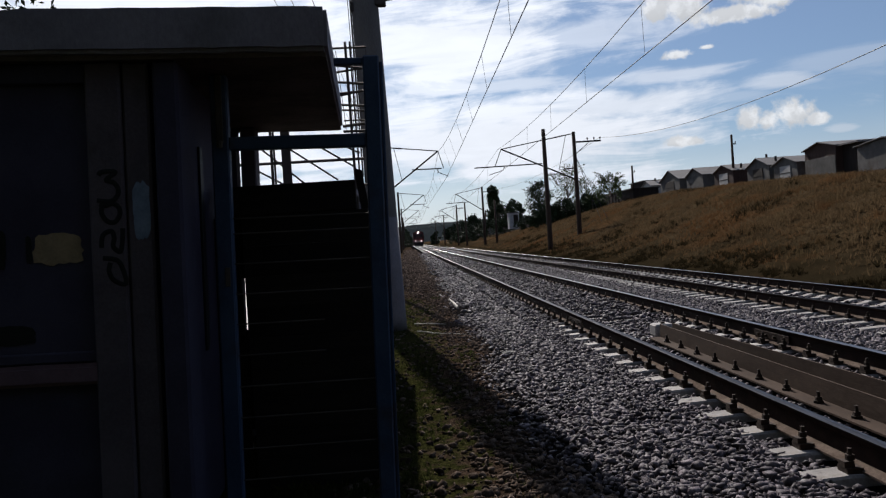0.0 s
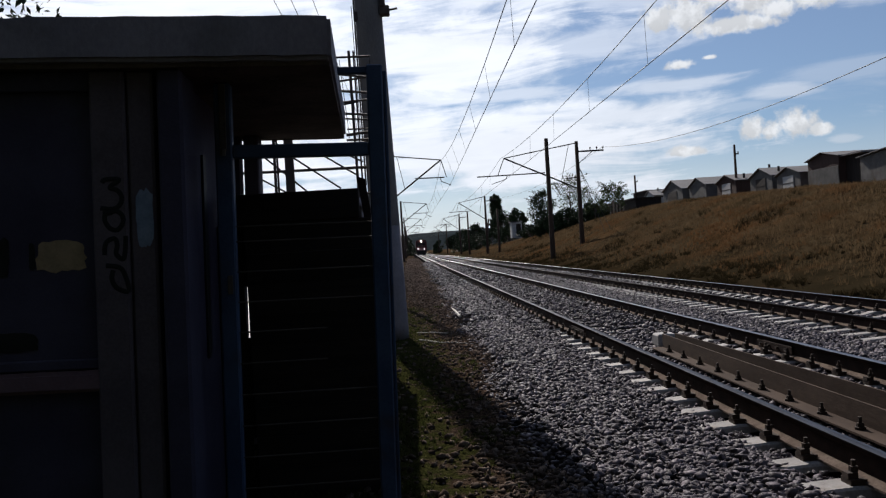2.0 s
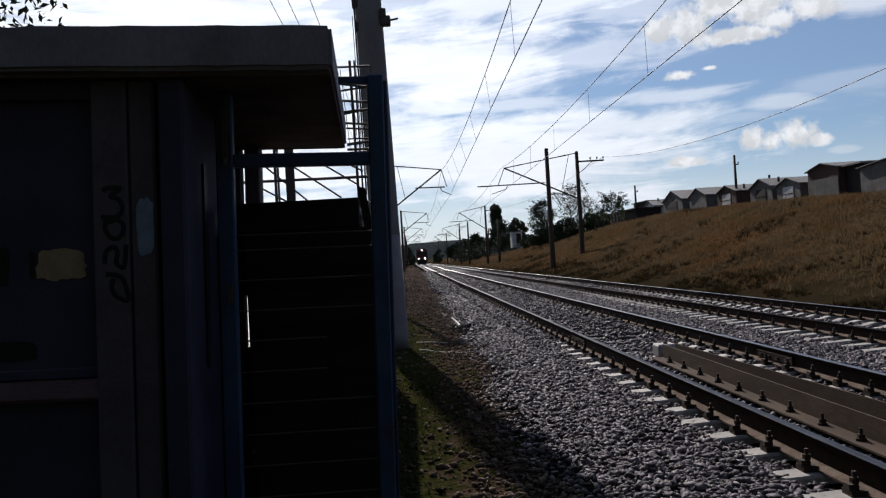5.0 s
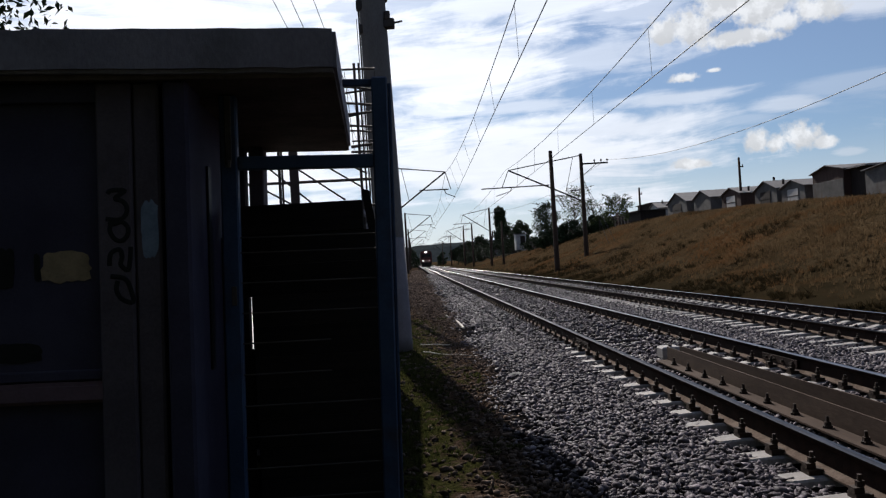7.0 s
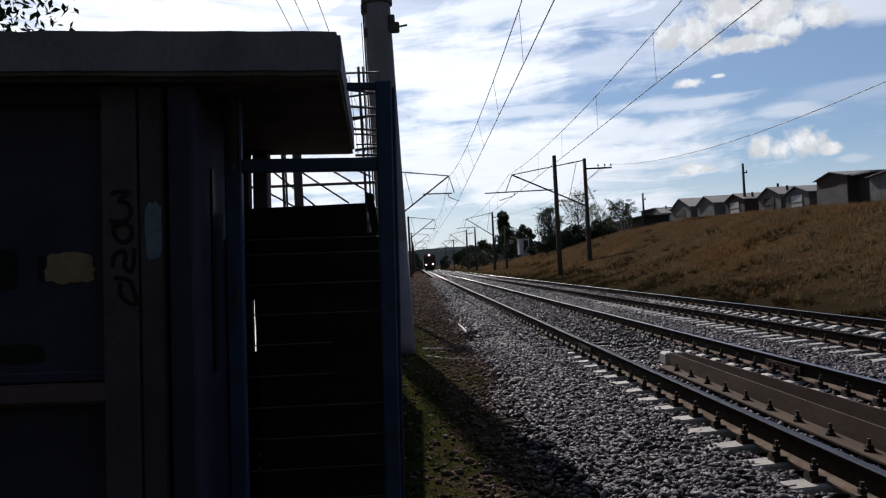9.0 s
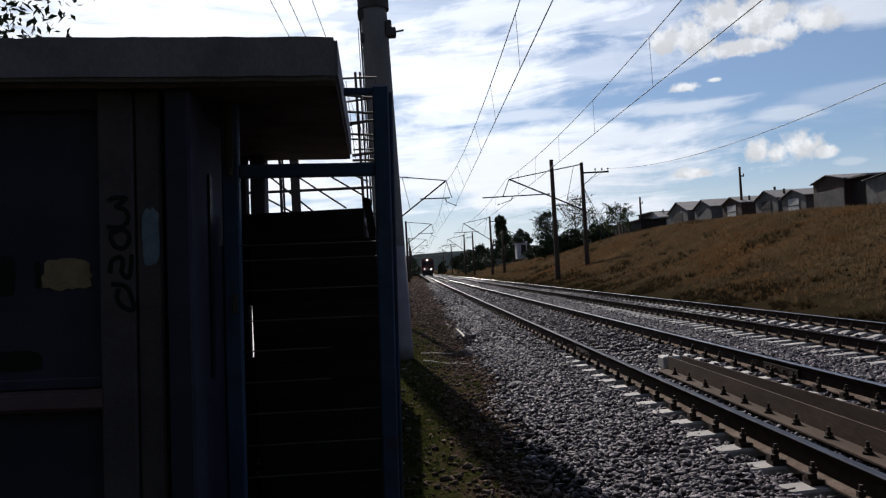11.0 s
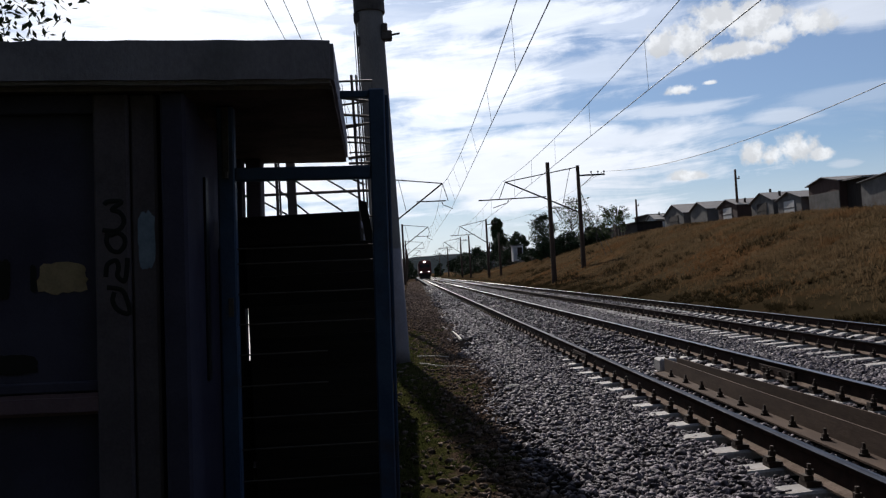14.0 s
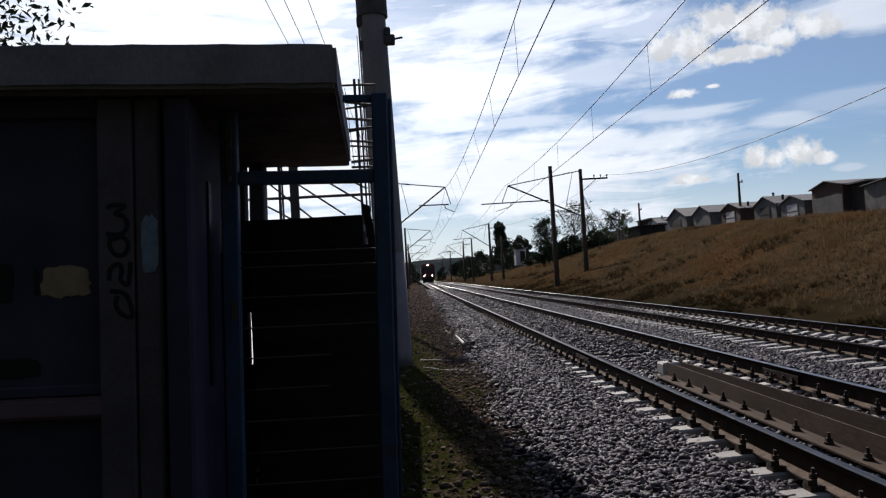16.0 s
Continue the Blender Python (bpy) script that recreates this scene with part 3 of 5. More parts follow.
def ragged_patch(cx, cz, w, h, v, mat, parent, name, label, seed, drips=False):
    """A thin film of paint with an uneven outline on a wall that faces the camera."""
    rnd = random.Random(seed)
    bm = bmesh.new()
    pts = []
    n = 28
    for k in range(n):
        a = 2 * math.pi * k / n
        c, s = math.cos(a), math.sin(a)
        q = 1 / max(abs(c), abs(s)) ** 0.85
        r = q * rnd.uniform(0.86, 1.02)
        dz = rnd.uniform(0.0, 0.25) if drips and s < -0.5 else 0
        pts.append((cx + c * r * w / 2, cz + (s * r - dz) * h / 2))
    f = [bm.verts.new((x, v, z)) for x, z in pts]
    b = [bm.verts.new((x, v + 0.003, z)) for x, z in pts]
    bm.faces.new(f)
    for k in range(n):
        bm.faces.new((f[k], b[k], b[(k + 1) % n], f[(k + 1) % n]))
    bmesh.ops.recalc_face_normals(bm, faces=bm.faces)
    return part(name, bm, mat, parent, label)


def rough_slab(lo, hi, cuts, amount, seed):
    """A block whose edges are chipped and uneven."""
    bm = box(lo, hi)
    bmesh.ops.subdivide_edges(bm, edges=[e for e in bm.edges if abs(e.verts[0].co.x - e.verts[1].co.x) > 0.5], cuts=cuts, use_grid_fill=True)
    bmesh.ops.bevel(bm, geom=[e for e in bm.edges if len(e.link_faces) == 2 and e.calc_face_angle() > 1.0], offset=0.018, segments=2, affect="EDGES")
    for v in bm.verts:
        q = noise.noise((v.co.x * 7 + seed, v.co.y * 7, v.co.z * 7))
        v.co.z += amount * q
        v.co.y += amount * 0.6 * noise.noise((v.co.x * 9, seed, v.co.z * 9))
    return bm


def make_entrance():
    t = thing("stair_entrance", ENTRANCE, "dark painted concrete stair entrance with an overhanging flat roof slab", "shelter")
    part("roof_slab", rough_slab((-6.5, 0, 2.40), (0, 2.55, 2.612), 60, 0.010, 3), M_SLAB, t, "weathered grey concrete roof slab")
    # thin plate in a darker colour that stands for the shade under the slab
    part("soffit", rough_slab((-6.45, 0.05, 2.385), (-0.012, 2.53, 2.397), 60, 0.003, 5), M_SOFFIT, t, "brown underside of the roof slab, coloured darker for its shade")
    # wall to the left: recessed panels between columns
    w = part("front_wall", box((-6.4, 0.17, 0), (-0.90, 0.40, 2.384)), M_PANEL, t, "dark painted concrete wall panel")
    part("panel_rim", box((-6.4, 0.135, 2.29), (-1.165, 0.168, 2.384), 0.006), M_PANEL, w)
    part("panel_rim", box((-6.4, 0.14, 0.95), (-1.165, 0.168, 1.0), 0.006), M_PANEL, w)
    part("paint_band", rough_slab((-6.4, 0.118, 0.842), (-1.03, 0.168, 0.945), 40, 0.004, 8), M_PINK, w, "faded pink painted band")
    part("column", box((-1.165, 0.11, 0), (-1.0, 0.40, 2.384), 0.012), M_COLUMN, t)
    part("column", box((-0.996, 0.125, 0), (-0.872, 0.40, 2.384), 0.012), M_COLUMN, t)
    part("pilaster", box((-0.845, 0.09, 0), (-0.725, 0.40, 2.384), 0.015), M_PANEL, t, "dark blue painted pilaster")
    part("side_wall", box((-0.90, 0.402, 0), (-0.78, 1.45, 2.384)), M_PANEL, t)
    # flat black strip painted for the dark inside a slit of this wall
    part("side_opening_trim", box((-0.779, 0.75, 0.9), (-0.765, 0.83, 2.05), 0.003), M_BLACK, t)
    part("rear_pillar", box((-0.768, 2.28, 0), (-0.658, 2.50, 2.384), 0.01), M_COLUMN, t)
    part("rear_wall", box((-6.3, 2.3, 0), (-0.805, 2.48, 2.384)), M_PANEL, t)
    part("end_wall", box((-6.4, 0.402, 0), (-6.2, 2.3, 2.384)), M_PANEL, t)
    ragged_patch(-1.335, 1.505, 0.24, 0.145, 0.166, M_YELLOW, t, "paint_patch", "dull yellow paint patch", 4, True)
    ragged_patch(-0.925, 1.67, 0.085, 0.29, 0.121, M_SKYBLUE, t, "paint_patch", "pale blue paint patch", 9)
    for cx, cz, w_, h_, sd in ((-1.62, 1.50, 0.09, 0.20, 5), (-1.574, 1.09, 0.24, 0.10, 6), (-1.47, 1.50, 0.03, 0.14, 12)):
        ragged_patch(cx, cz, w_, h_, 0.166, M_BLACK, t, "paint_patch", "black spray paint blot", sd)
    # sprayed figures, one above the other: strokes across and down, in centimetres
    figures = [
        [(-1.5, 5.2), (0.2, 6.8), (6.6, 6.6), (2.0, 3.0), (5.4, 1.6), (7.4, -1.5), (6.8, -5.0), (3.4, -7.4), (-3.6, -6.6)],
        [(0.0, -8.6), (-0.8, -12.5), (1.5, -16.6), (5.0, -17.4), (7.6, -14.2), (7.4, -10.6), (4.6, -8.4), (1.0, -9.4), (-1.6, -8.0)],
        [(-1.4, -29.4), (-0.6, -23.6), (3.4, -21.6), (4.6, -25.0), (4.0, -29.0), (7.2, -31.6), (8.4, -26.0), (8.8, -19.6)],
        [(-1.0, -34.4), (5.4, -35.6), (8.0, -40.0), (9.2, -47.0), (4.0, -45.4), (1.6, -41.0), (2.6, -36.0)],
    ]
    for pts in figures:
        fine = []
        for k in range(len(pts) - 1):
            p0, p1, p2, p3 = (Vector(pts[max(0, min(len(pts) - 1, k + q))]) for q in (-1, 0, 1, 2))
            for q in range(5):
                f = q / 5
                fine.append(0.5 * (2 * p1 + (p2 - p0) * f + (2 * p0 - 5 * p1 + 4 * p2 - p3) * f * f + (3 * p1 - p0 - 3 * p2 + p3) * f ** 3))
        ob = wire("graffiti_figure", [(p.x * 0.01, 0, p.y * 0.01) for p in fine], 0.013, M_BLACK, t, "sprayed black graffiti figure")
        ob.matrix_basis = Matrix.Translation((-1.10, 0.1095, 1.79)) @ Matrix.Diagonal((1, 0.2, 1, 1))
    return t


entrance = make_entrance()


def make_gate():
    """Blue steel door frame with its transom and a grille of thin rods."""
    t = thing("gate_frame", ENTRANCE, "blue painted steel door frame with a rod grille", "gate")
    v = 0.42
    part("post", box((-0.638, v, 0), (-0.550, v + 0.08, 2.38), 0.008), M_BLUE, t)
    part("post", box((0.165, v, 0), (0.252, v + 0.09, 2.47), 0.008), M_BLUE, t)
    part("post", box((0.254, v + 0.03, 0), (0.272, v + 0.06, 2.44), 0.004), M_BLUE, t)
    part("transom", box((-0.550, v + 0.008, 1.985), (0.165, v + 0.07, 2.055), 0.006), M_BLUE, t)
    part("head_bar", box((0.012, v + 0.02, 2.425), (0.165, v + 0.06, 2.462), 0.004), M_BLUE, t)
    part("hinge_strap", box((-0.610, v - 0.012, 2.02), (-0.575, v - 0.002, 2.375), 0.003), M_DARKSTEEL, t)
    part("hinge", rod((-0.593, v - 0.02, 1.995), (-0.593, v - 0.02, 2.03), 0.016), M_DARKSTEEL, t)
    for k, z in enumerate((1.625, 1.545, 1.385, 1.225, 1.065, 0.90, 0.735, 0.57, 0.405, 0.24)):
        end = 0.165 if k not in (4, 5) else -0.09
        part("grille_rod", rod((-0.575, v + 0.03, z), (end, v + 0.035, z + 0.006), 0.004, sides=6), M_DARKSTEEL, t)
    part("lock_plate", box((-0.595, v - 0.008, 1.27), (-0.568, v - 0.001, 1.37), 0.002), M_DARKSTEEL, t)
    return t


make_gate()


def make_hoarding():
    """Stacked boards that close the stairhead behind the frame; near-black colour paints its shade."""
    t = thing("board_hoarding", pose(0, 4.87, 0), "board wall closing the stairhead, coloured near black for its shade", "fence")
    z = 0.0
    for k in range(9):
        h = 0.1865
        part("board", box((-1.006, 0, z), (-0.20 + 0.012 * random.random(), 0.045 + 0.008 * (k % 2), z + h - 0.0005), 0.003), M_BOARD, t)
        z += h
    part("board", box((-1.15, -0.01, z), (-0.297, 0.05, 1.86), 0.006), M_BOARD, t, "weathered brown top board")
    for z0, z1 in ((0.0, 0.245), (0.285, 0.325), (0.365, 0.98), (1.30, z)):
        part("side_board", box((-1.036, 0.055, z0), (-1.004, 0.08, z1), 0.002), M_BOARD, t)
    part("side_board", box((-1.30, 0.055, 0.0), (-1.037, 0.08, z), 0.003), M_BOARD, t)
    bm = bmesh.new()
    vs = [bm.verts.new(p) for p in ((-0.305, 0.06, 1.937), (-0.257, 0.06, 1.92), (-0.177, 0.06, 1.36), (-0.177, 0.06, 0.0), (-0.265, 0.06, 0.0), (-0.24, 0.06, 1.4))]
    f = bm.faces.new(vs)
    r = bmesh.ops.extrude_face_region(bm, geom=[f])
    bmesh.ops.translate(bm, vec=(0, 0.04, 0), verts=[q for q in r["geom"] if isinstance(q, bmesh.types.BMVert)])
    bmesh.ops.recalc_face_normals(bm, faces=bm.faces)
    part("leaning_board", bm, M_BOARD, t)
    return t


make_hoarding()


def make_stair_railing():
    """Railing of the open flight that climbs behind the entrance."""
    t = thing("stair_railing", pose(0, 7.5, 0), "dark steel stair railing with slanting bars", "railing")
    part("post", box((-1.13, 0, 0), (-1.05, 0.05, 2.72)), M_DARKSTEEL, t)
    part("post", rod((-1.235, 0.02, 0), (-1.225, 0.02, 2.75), 0.014), M_DARKSTEEL, t)
    part("post", rod((-1.205, 0.02, 0), (-1.20, 0.02, 2.75), 0.010), M_DARKSTEEL, t)
    part("top_rail", rod((-1.75, 0.02, 2.285), (-0.36, 0.02, 2.275), 0.014), M_DARKSTEEL, t)
    for x0, z0, x1, z1 in ((-1.50, 2.30, -1.10, 2.06), (-1.34, 2.44, -0.93, 2.07), (-1.10, 2.44, -0.62, 2.09), (-0.86, 2.47, -0.45, 2.20), (-0.62, 2.45, -0.40, 2.33)):
        part("bar", rod((x0, 0.03, z0), (x1, 0.03, z1), 0.0085, sides=6), M_DARKSTEEL, t)
    # open rungs at the side of the flight
    u = thing("stair_side_frame", pose(0, 7.0, 0), "rusty steel side frame of an open stair", "railing")
    for x in (-0.415, -0.375):
        part("upright", rod((x, 0, 1.3), (x - 0.02, 0, 3.25), 0.012 if x < -0.4 else 0.008), M_DARKSTEEL, u)
    for z, x0, dz, r in ((3.20, -0.62, 0.0, 0.011), (3.06, -0.60, -0.05, 0.012), (2.985, -0.56, 0.035, 0.011), (2.905, -0.56, -0.03, 0.013), (2.80, -0.53, 0.02, 0.011), (2.775, -0.55, 0.05, 0.010), (2.70, -0.50, -0.02, 0.012), (2.655, -0.50, -0.02, 0.010), (2.56, -0.49, 0.0, 0.008), (2.51, -0.50, 0.025, 0.015), (2.465, -0.50, 0.0, 0.013), (2.43, -0.56, 0.01, 0.016)):
        part("rung", rod((x0, 0, z), (-0.255, 0.02, z + dz), r * 0.9, sides=6), M_DARKSTEEL, u)
    for z in (1.99, 1.70, 1.60):
        part("rung", rod((-0.40, 0, z), (-0.28, 0.02, z), 0.010, sides=6), M_DARKSTEEL, u)
    for k in range(5):
        part("strut", rod((-0.62 + 0.09 * k, 0.1, 3.2), (-0.55 + 0.07 * k, 0.1, 2.5), 0.003, sides=5), M_DARKSTEEL, u)
    # hidden wall, added to cast the shadow edge right of the entrance
    wal = thing("shade_wall", pose(-0.50, 8.4, 0), "unseen low concrete wall added to shade the ground by the entrance", "wall", kind="structure")
    part("wall", box((-0.07, -1.9, 0), (0.07, 2.1, 1.88), 0.02), M_COLUMN, wal)
    part("coping", box((-0.10, -1.9, 1.882), (0.10, 2.1, 1.94), 0.01), M_SLAB, wal)


make_stair_railing()
bm = bmesh.new()
add_box(bm, (-14.0, 9.0, -0.1), (-2.6, 60.0, 0.05), 0.02)
tagged(part("pavement", bm, M_CONCRETE), "pale concrete paving behind the stair entrance", "pavement", kind="structure")

# unseen dark hedge added behind the camera to keep skylight off the entrance
M_HEDGE = surface("sky_block_hedge", (0.012, 0.017, 0.008), (0.04, 0.05, 0.022), 3, 0.9, 1.0, 20, dist=0.2)


def make_sky_block():
    bm = bmesh.new()
    r = bmesh.ops.create_grid(bm, x_segments=60, y_segments=24, size=1.0)
    for v in bm.verts:
        x, z = v.co.x * 16 - 7, (v.co.y + 1) * 4.8
        v.co = Vector((x, -4.5 - 0.5 * noise.noise((x * 0.8, z * 0.8, 2)) - 0.3 * noise.noise((x * 2.6, z * 2.6, 5)), z + 0.6 * noise.noise((x * 0.5, 9, 1)) * (z / 7)))
    g = bmesh.ops.extrude_face_region(bm, geom=list(bm.faces))
    bmesh.ops.translate(bm, vec=(0, -1.6, 0), verts=[q for q in g["geom"] if isinstance(q, bmesh.types.BMVert)])
    bmesh.ops.recalc_face_normals(bm, faces=bm.faces)
    ob = part("hedge", bm, M_HEDGE)
    return tagged(ob, "unseen tall dark green hedge added to block skylight on the entrance", "hedge", kind="stuff")


make_sky_block()

# ---- masts, brackets and wires ----
def insulator(a, b, parent, name="insulator"):
    a, b = Vector(a), Vector(b)
    bm = bmesh.new()
    n = 4
    for k in range(n):
        p = a.lerp(b, (k + 0.5) / n)
        d = (b - a).normalized() * 0.02
        add_rod(bm, p - d, p + d, 0.085, 0.05, 8)
    add_rod(bm, a, b, 0.03, sides=6)
    return part(name, bm, M_GLASS, parent)


def near_mast():
    t = thing("catenary_mast", pose(-0.37, 13.35, 0), "thick tapered grey concrete catenary mast", "mast", "catenary masts")
    lean = Matrix.Shear("XY", 4, (-0.016, 0.0))
    bm = lathe([(0.262, -0.3), (0.258, 0.2), (0.235, 4.0), (0.222, 6.2), (0.20, 10.0)], 20)
    bmesh.ops.transform(bm, matrix=lean, verts=bm.verts)
    part("shaft", bm, M_POLE, t, smooth=True)
    bm = lathe([(0.263, 5.92), (0.263, 6.3), (0.222, 6.3)], 20)
    bmesh.ops.transform(bm, matrix=lean, verts=bm.verts)
    part("collar", bm, M_DARKSTEEL, t)
    bm = box((0.08, -0.16, 5.42), (0.27, 0.0, 5.58), 0.02)
    add_rod(bm, (0.2, -0.1, 5.50), (0.40, -0.1, 5.53), 0.018)
    add_box(bm, (0.10, -0.18, 5.55), (0.20, -0.02, 5.70), 0.02)
    part("clamp", bm, M_DARKSTEEL, t)
    for dx, z0, z1, r in ((-0.30, 2.6, 6.2, 0.014), (-0.335, 3.4, 5.6, 0.006), (-0.255, 2.0, 4.4, 0.008)):
        part("down_lead", rod((dx, -0.1, z0), (dx - 0.03, -0.1, z1), r, sides=6), M_WIRE, t)
    part("bracket_clip", box((-0.36, -0.15, 5.75), (-0.24, 0.0, 5.9), 0.01), M_DARKSTEEL, t)
    part("bracket_clip", box((-0.33, -0.14, 5.35), (-0.26, -0.02, 5.5), 0.01), M_DARKSTEEL, t)
    bm = lathe([(0.2635, 0.0), (0.2605, 0.25), (0.2515, 1.9)], 24)
    bmesh.ops.transform(bm, matrix=lean, verts=bm.verts)
    part("whitewash", bm, M_LIMEWASH, t, "faded whitewash round the foot of the mast", smooth=True)
    return t


near_mast()


def bracket_mast(x, y, z0, top, reach, label, arm=0.0, zc=6.3):
    """A slim concrete mast with a hinged bracket towards the line; reach is signed, arm: crossarm away from the line."""
    t = thing("catenary_mast", pose(x, y, z0), label, "mast", "catenary masts")
    s = 1 if reach > 0 else -1
    h = top - z0
    part("shaft", lathe([(0.2, -0.5), (0.195, 0.3), (0.135, h)], 12), M_WOODPOLE, t, smooth=True)
    zc = zc - z0
    zl, zt, zh = zc - 0.75, zc + 1.95, zc + 0.62
    tip = (reach * 0.93, 0, zt)
    part("tie_rod", rod((0, 0, h - 0.12), tip, 0.04, sides=6), M_BRACKET, t)
    insulator((reach * 0.14, 0, h - 0.12 + (zt - h + 0.12) * 0.15), (reach * 0.24, 0, h - 0.12 + (zt - h + 0.12) * 0.26), t)
    part("bracket_tube", rod((0, 0, zl), tip, 0.058, sides=8), M_BRACKET, t)
    part("registration_arm", rod((reach * 0.42, 0, zh + 0.03), (reach * 1.28 if arm > 0 else reach * 0.98, 0, zh), 0.046, sides=6), M_BRACKET, t)
    part("strut", rod((reach * 1.02, 0, zh), tip, 0.03, sides=6), M_BRACKET, t)
    part("steady_arm", rod((reach * 0.90, 0, zh - 0.05), (reach * 0.92, 0, zh - 0.3), 0.032, sides=6), M_BRACKET, t)
    part("steady_arm", rod((reach * 0.92, 0, zh - 0.3), (reach * 1.10, 0, zc), 0.028, sides=6), M_BRACKET, t)
    part("stay", rod((reach * 0.10, 0, h - 0.2), (reach * 0.22, 0, zl + 0.22 * (zt - zl)), 0.022, sides=5), M_BRACKET, t)
    if arm > 2:
        part("strut", rod((0, 0, h - 2.8), (-1.0, 0, h - 2.85), 0.05, sides=6), M_BRACKET, t)
        for x, r in ((1.9, 0.02), (2.5, 0.02)):
            part("guy_wire", rod((0.05, 0, h - 1.9), (x, 0, 1.0), r, sides=5), M_WIRE, t)
    if arm:
        part("crossarm", box((min(0, arm), -0.05, h - 0.86), (max(0, arm), 0.05, h - 0.74)), M_BRACKET, t)
        part("crossarm_brace", rod((0, 0, h - 1.8), (arm * 0.6, 0, h - 0.8), 0.025, sides=6), M_BRACKET, t)
        for q in (0.5, 0.75, 0.98):
            part("pin_insulator", lathe([(0.02, 0), (0.03, 0.1), (0.07, 0.12), (0.06, 0.22), (0.02, 0.26)], 8), M_GLASS, t).location = (arm * q, 0, h - 0.74)
    return t


LEFT_Y, RIGHT_Y = (60, 115, 170, 228, 290), (61, 118, 175, 235, 300)
for y in LEFT_Y:
    bracket_mast(-1.0, y, 0, 8.85, 4.0, "slim grey catenary mast with a steel bracket over the track", arm=-2.1 if y == 60 else 0.0)
bracket_mast(13.37, 61, 0.75, 9.2, -6.15, "slim brown catenary mast with long bracket and crossarm", arm=2.1, zc=6.25)
for y, x in zip(RIGHT_Y[1:], (11.55, 11.2, 11.0, 10.9)):
    bracket_mast(x, y, 0.6, 9.1, -(x - 7.3), "slim brown catenary mast with bracket and crossarm", arm=1.5)


def plain_pole(x, y, z0, top, r, label, bits=True):
    t = thing("pole", pose(x, y, z0), label, "pole", "bare poles")
    h = top - z0
    part("shaft", lathe([(r, -0.6), (r * 0.95, 0.5), (r * 0.7, h)], 10), M_WOODPOLE, t, smooth=True)
    if bits:
        part("top_fitting", box((-0.05, -0.12, h - 1.1), (0.42, 0.0, h - 0.96), 0.01), M_DARKSTEEL, t)
        part("insulator", lathe([(0.03, 0), (0.08, 0.08), (0.05, 0.2)], 8), M_GLASS, t).location = (0.36, -0.06, h - 0.96)
    return t


plain_pole(10.75, 59.5, 0.2, 9.35, 0.21, "plain brown timber pole without fittings", False)
plain_pole(36.4, 86.0, 5.2, 11.0, 0.17, "dark timber pole beside the sheds")
plain_pole(36.2, 124.1, 5.6, 11.3, 0.2, "dark timber pole beside the sheds")
plain_pole(11.2, 150.0, 0.3, 8.3, 0.2, "plain brown timber pole without fittings", False)
plain_pole(12.2, 108.0, 0.8, 6.5, 0.18, "short brown timber pole on the bank", False)
plain_pole(13.0, 205.0, 0.8, 9.0, 0.18, "plain brown timber pole without fittings", False)
plain_pole(12.4, 128.0, 0.8, 6.0, 0.15, "leaning grey timber pole on the bank", False).rotation_euler = (0, 0.1, 0)

# slim hidden post in line behind the near mast, added to cast the thin path shadow
lamp = thing("shadow_post", pose(-0.42, 21.6, 0), "slim hidden steel post behind the mast, added for its shadow", "lamp post")
part("shaft", rod((0, 0, -0.3), (-0.12, 0, 6.2), 0.075, 0.05, 10), M_DARKSTEEL, lamp)
part("lamp_head", box((-0.40, -0.1, 6.15), (0.02, 0.5, 6.5), 0.05), M_DARKSTEEL, lamp)


def sag_points(a, b, drop, n=14):
    a, b = Vector(a), Vector(b)
    return [tuple(a.lerp(b, k / n) - Vector((0, 0, drop * 4 * (k / n) * (1 - k / n)))) for k in range(n + 1)]


def overhead_line(knots, drop, label):
    """Messenger wire, contact wire and droppers over one track; knots: x and height of both wires at each mast."""
    t = thing("overhead_line", pose(0, 0, 0), label, "overhead wire", "overhead lines")
    top, low = [], []
    for (x0, xm0, y0, c0, m0), (x1, xm1, y1, c1, m1) in zip(knots, knots[1:]):
        span = sag_points((xm0, y0, m0), (xm1, y1, m1), drop)
        cont = [tuple(Vector((x0, y0, c0)).lerp(Vector((x1, y1, c1)), k / 14)) for k in range(15)]
        top += span if not top else span[1:]
        low += cont if not low else cont[1:]
        if y0 < 120:
            for k in (2, 4, 6, 8, 10, 12):
                part("dropper", rod(span[k], cont[k], 0.006, sides=4), M_WIRE, t)
    wire("messenger_wire", top, 0.014, M_WIRE, t)
    wire("contact_wire", low, 0.014, M_WIRE, t)
    return t


overhead_line([(3.4, 3.1, -40, 6.55, 8.3), (2.9, 2.95, 13.3, 6.5, 8.3), (3.28, 2.74, 60, 6.25, 8.2), (3.0, 3.0, 115, 6.3, 8.2), (3.3, 2.9, 170, 6.3, 8.2), (3.0, 3.0, 228, 6.3, 8.2), (3.2, 3.0, 290, 6.3, 8.2)], 0.8, "thin dark overhead wires above the main track")
overhead_line([(7.2, 7.3, -40, 6.6, 8.6), (7.4, 7.3, 8, 6.65, 8.85), (7.25, 7.4, 61, 6.25, 8.2), (7.4, 7.3, 118, 6.3, 8.2), (7.1, 7.3, 175, 6.3, 8.2), (7.4, 7.3, 235, 6.3, 8.2), (7.2, 7.3, 300, 6.3, 8.2)], 0.8, "thin dark overhead wires above the second track")
feeder = thing("feeder_line", pose(0, 0, 0), "thin dark feeder wire along the bank", "overhead wire", "feeder lines")
wire("wire", sag_points((15.4, 61, 8.65), (15.6, 2, 8.4), 1.9, 20), 0.015, M_WIRE, feeder)
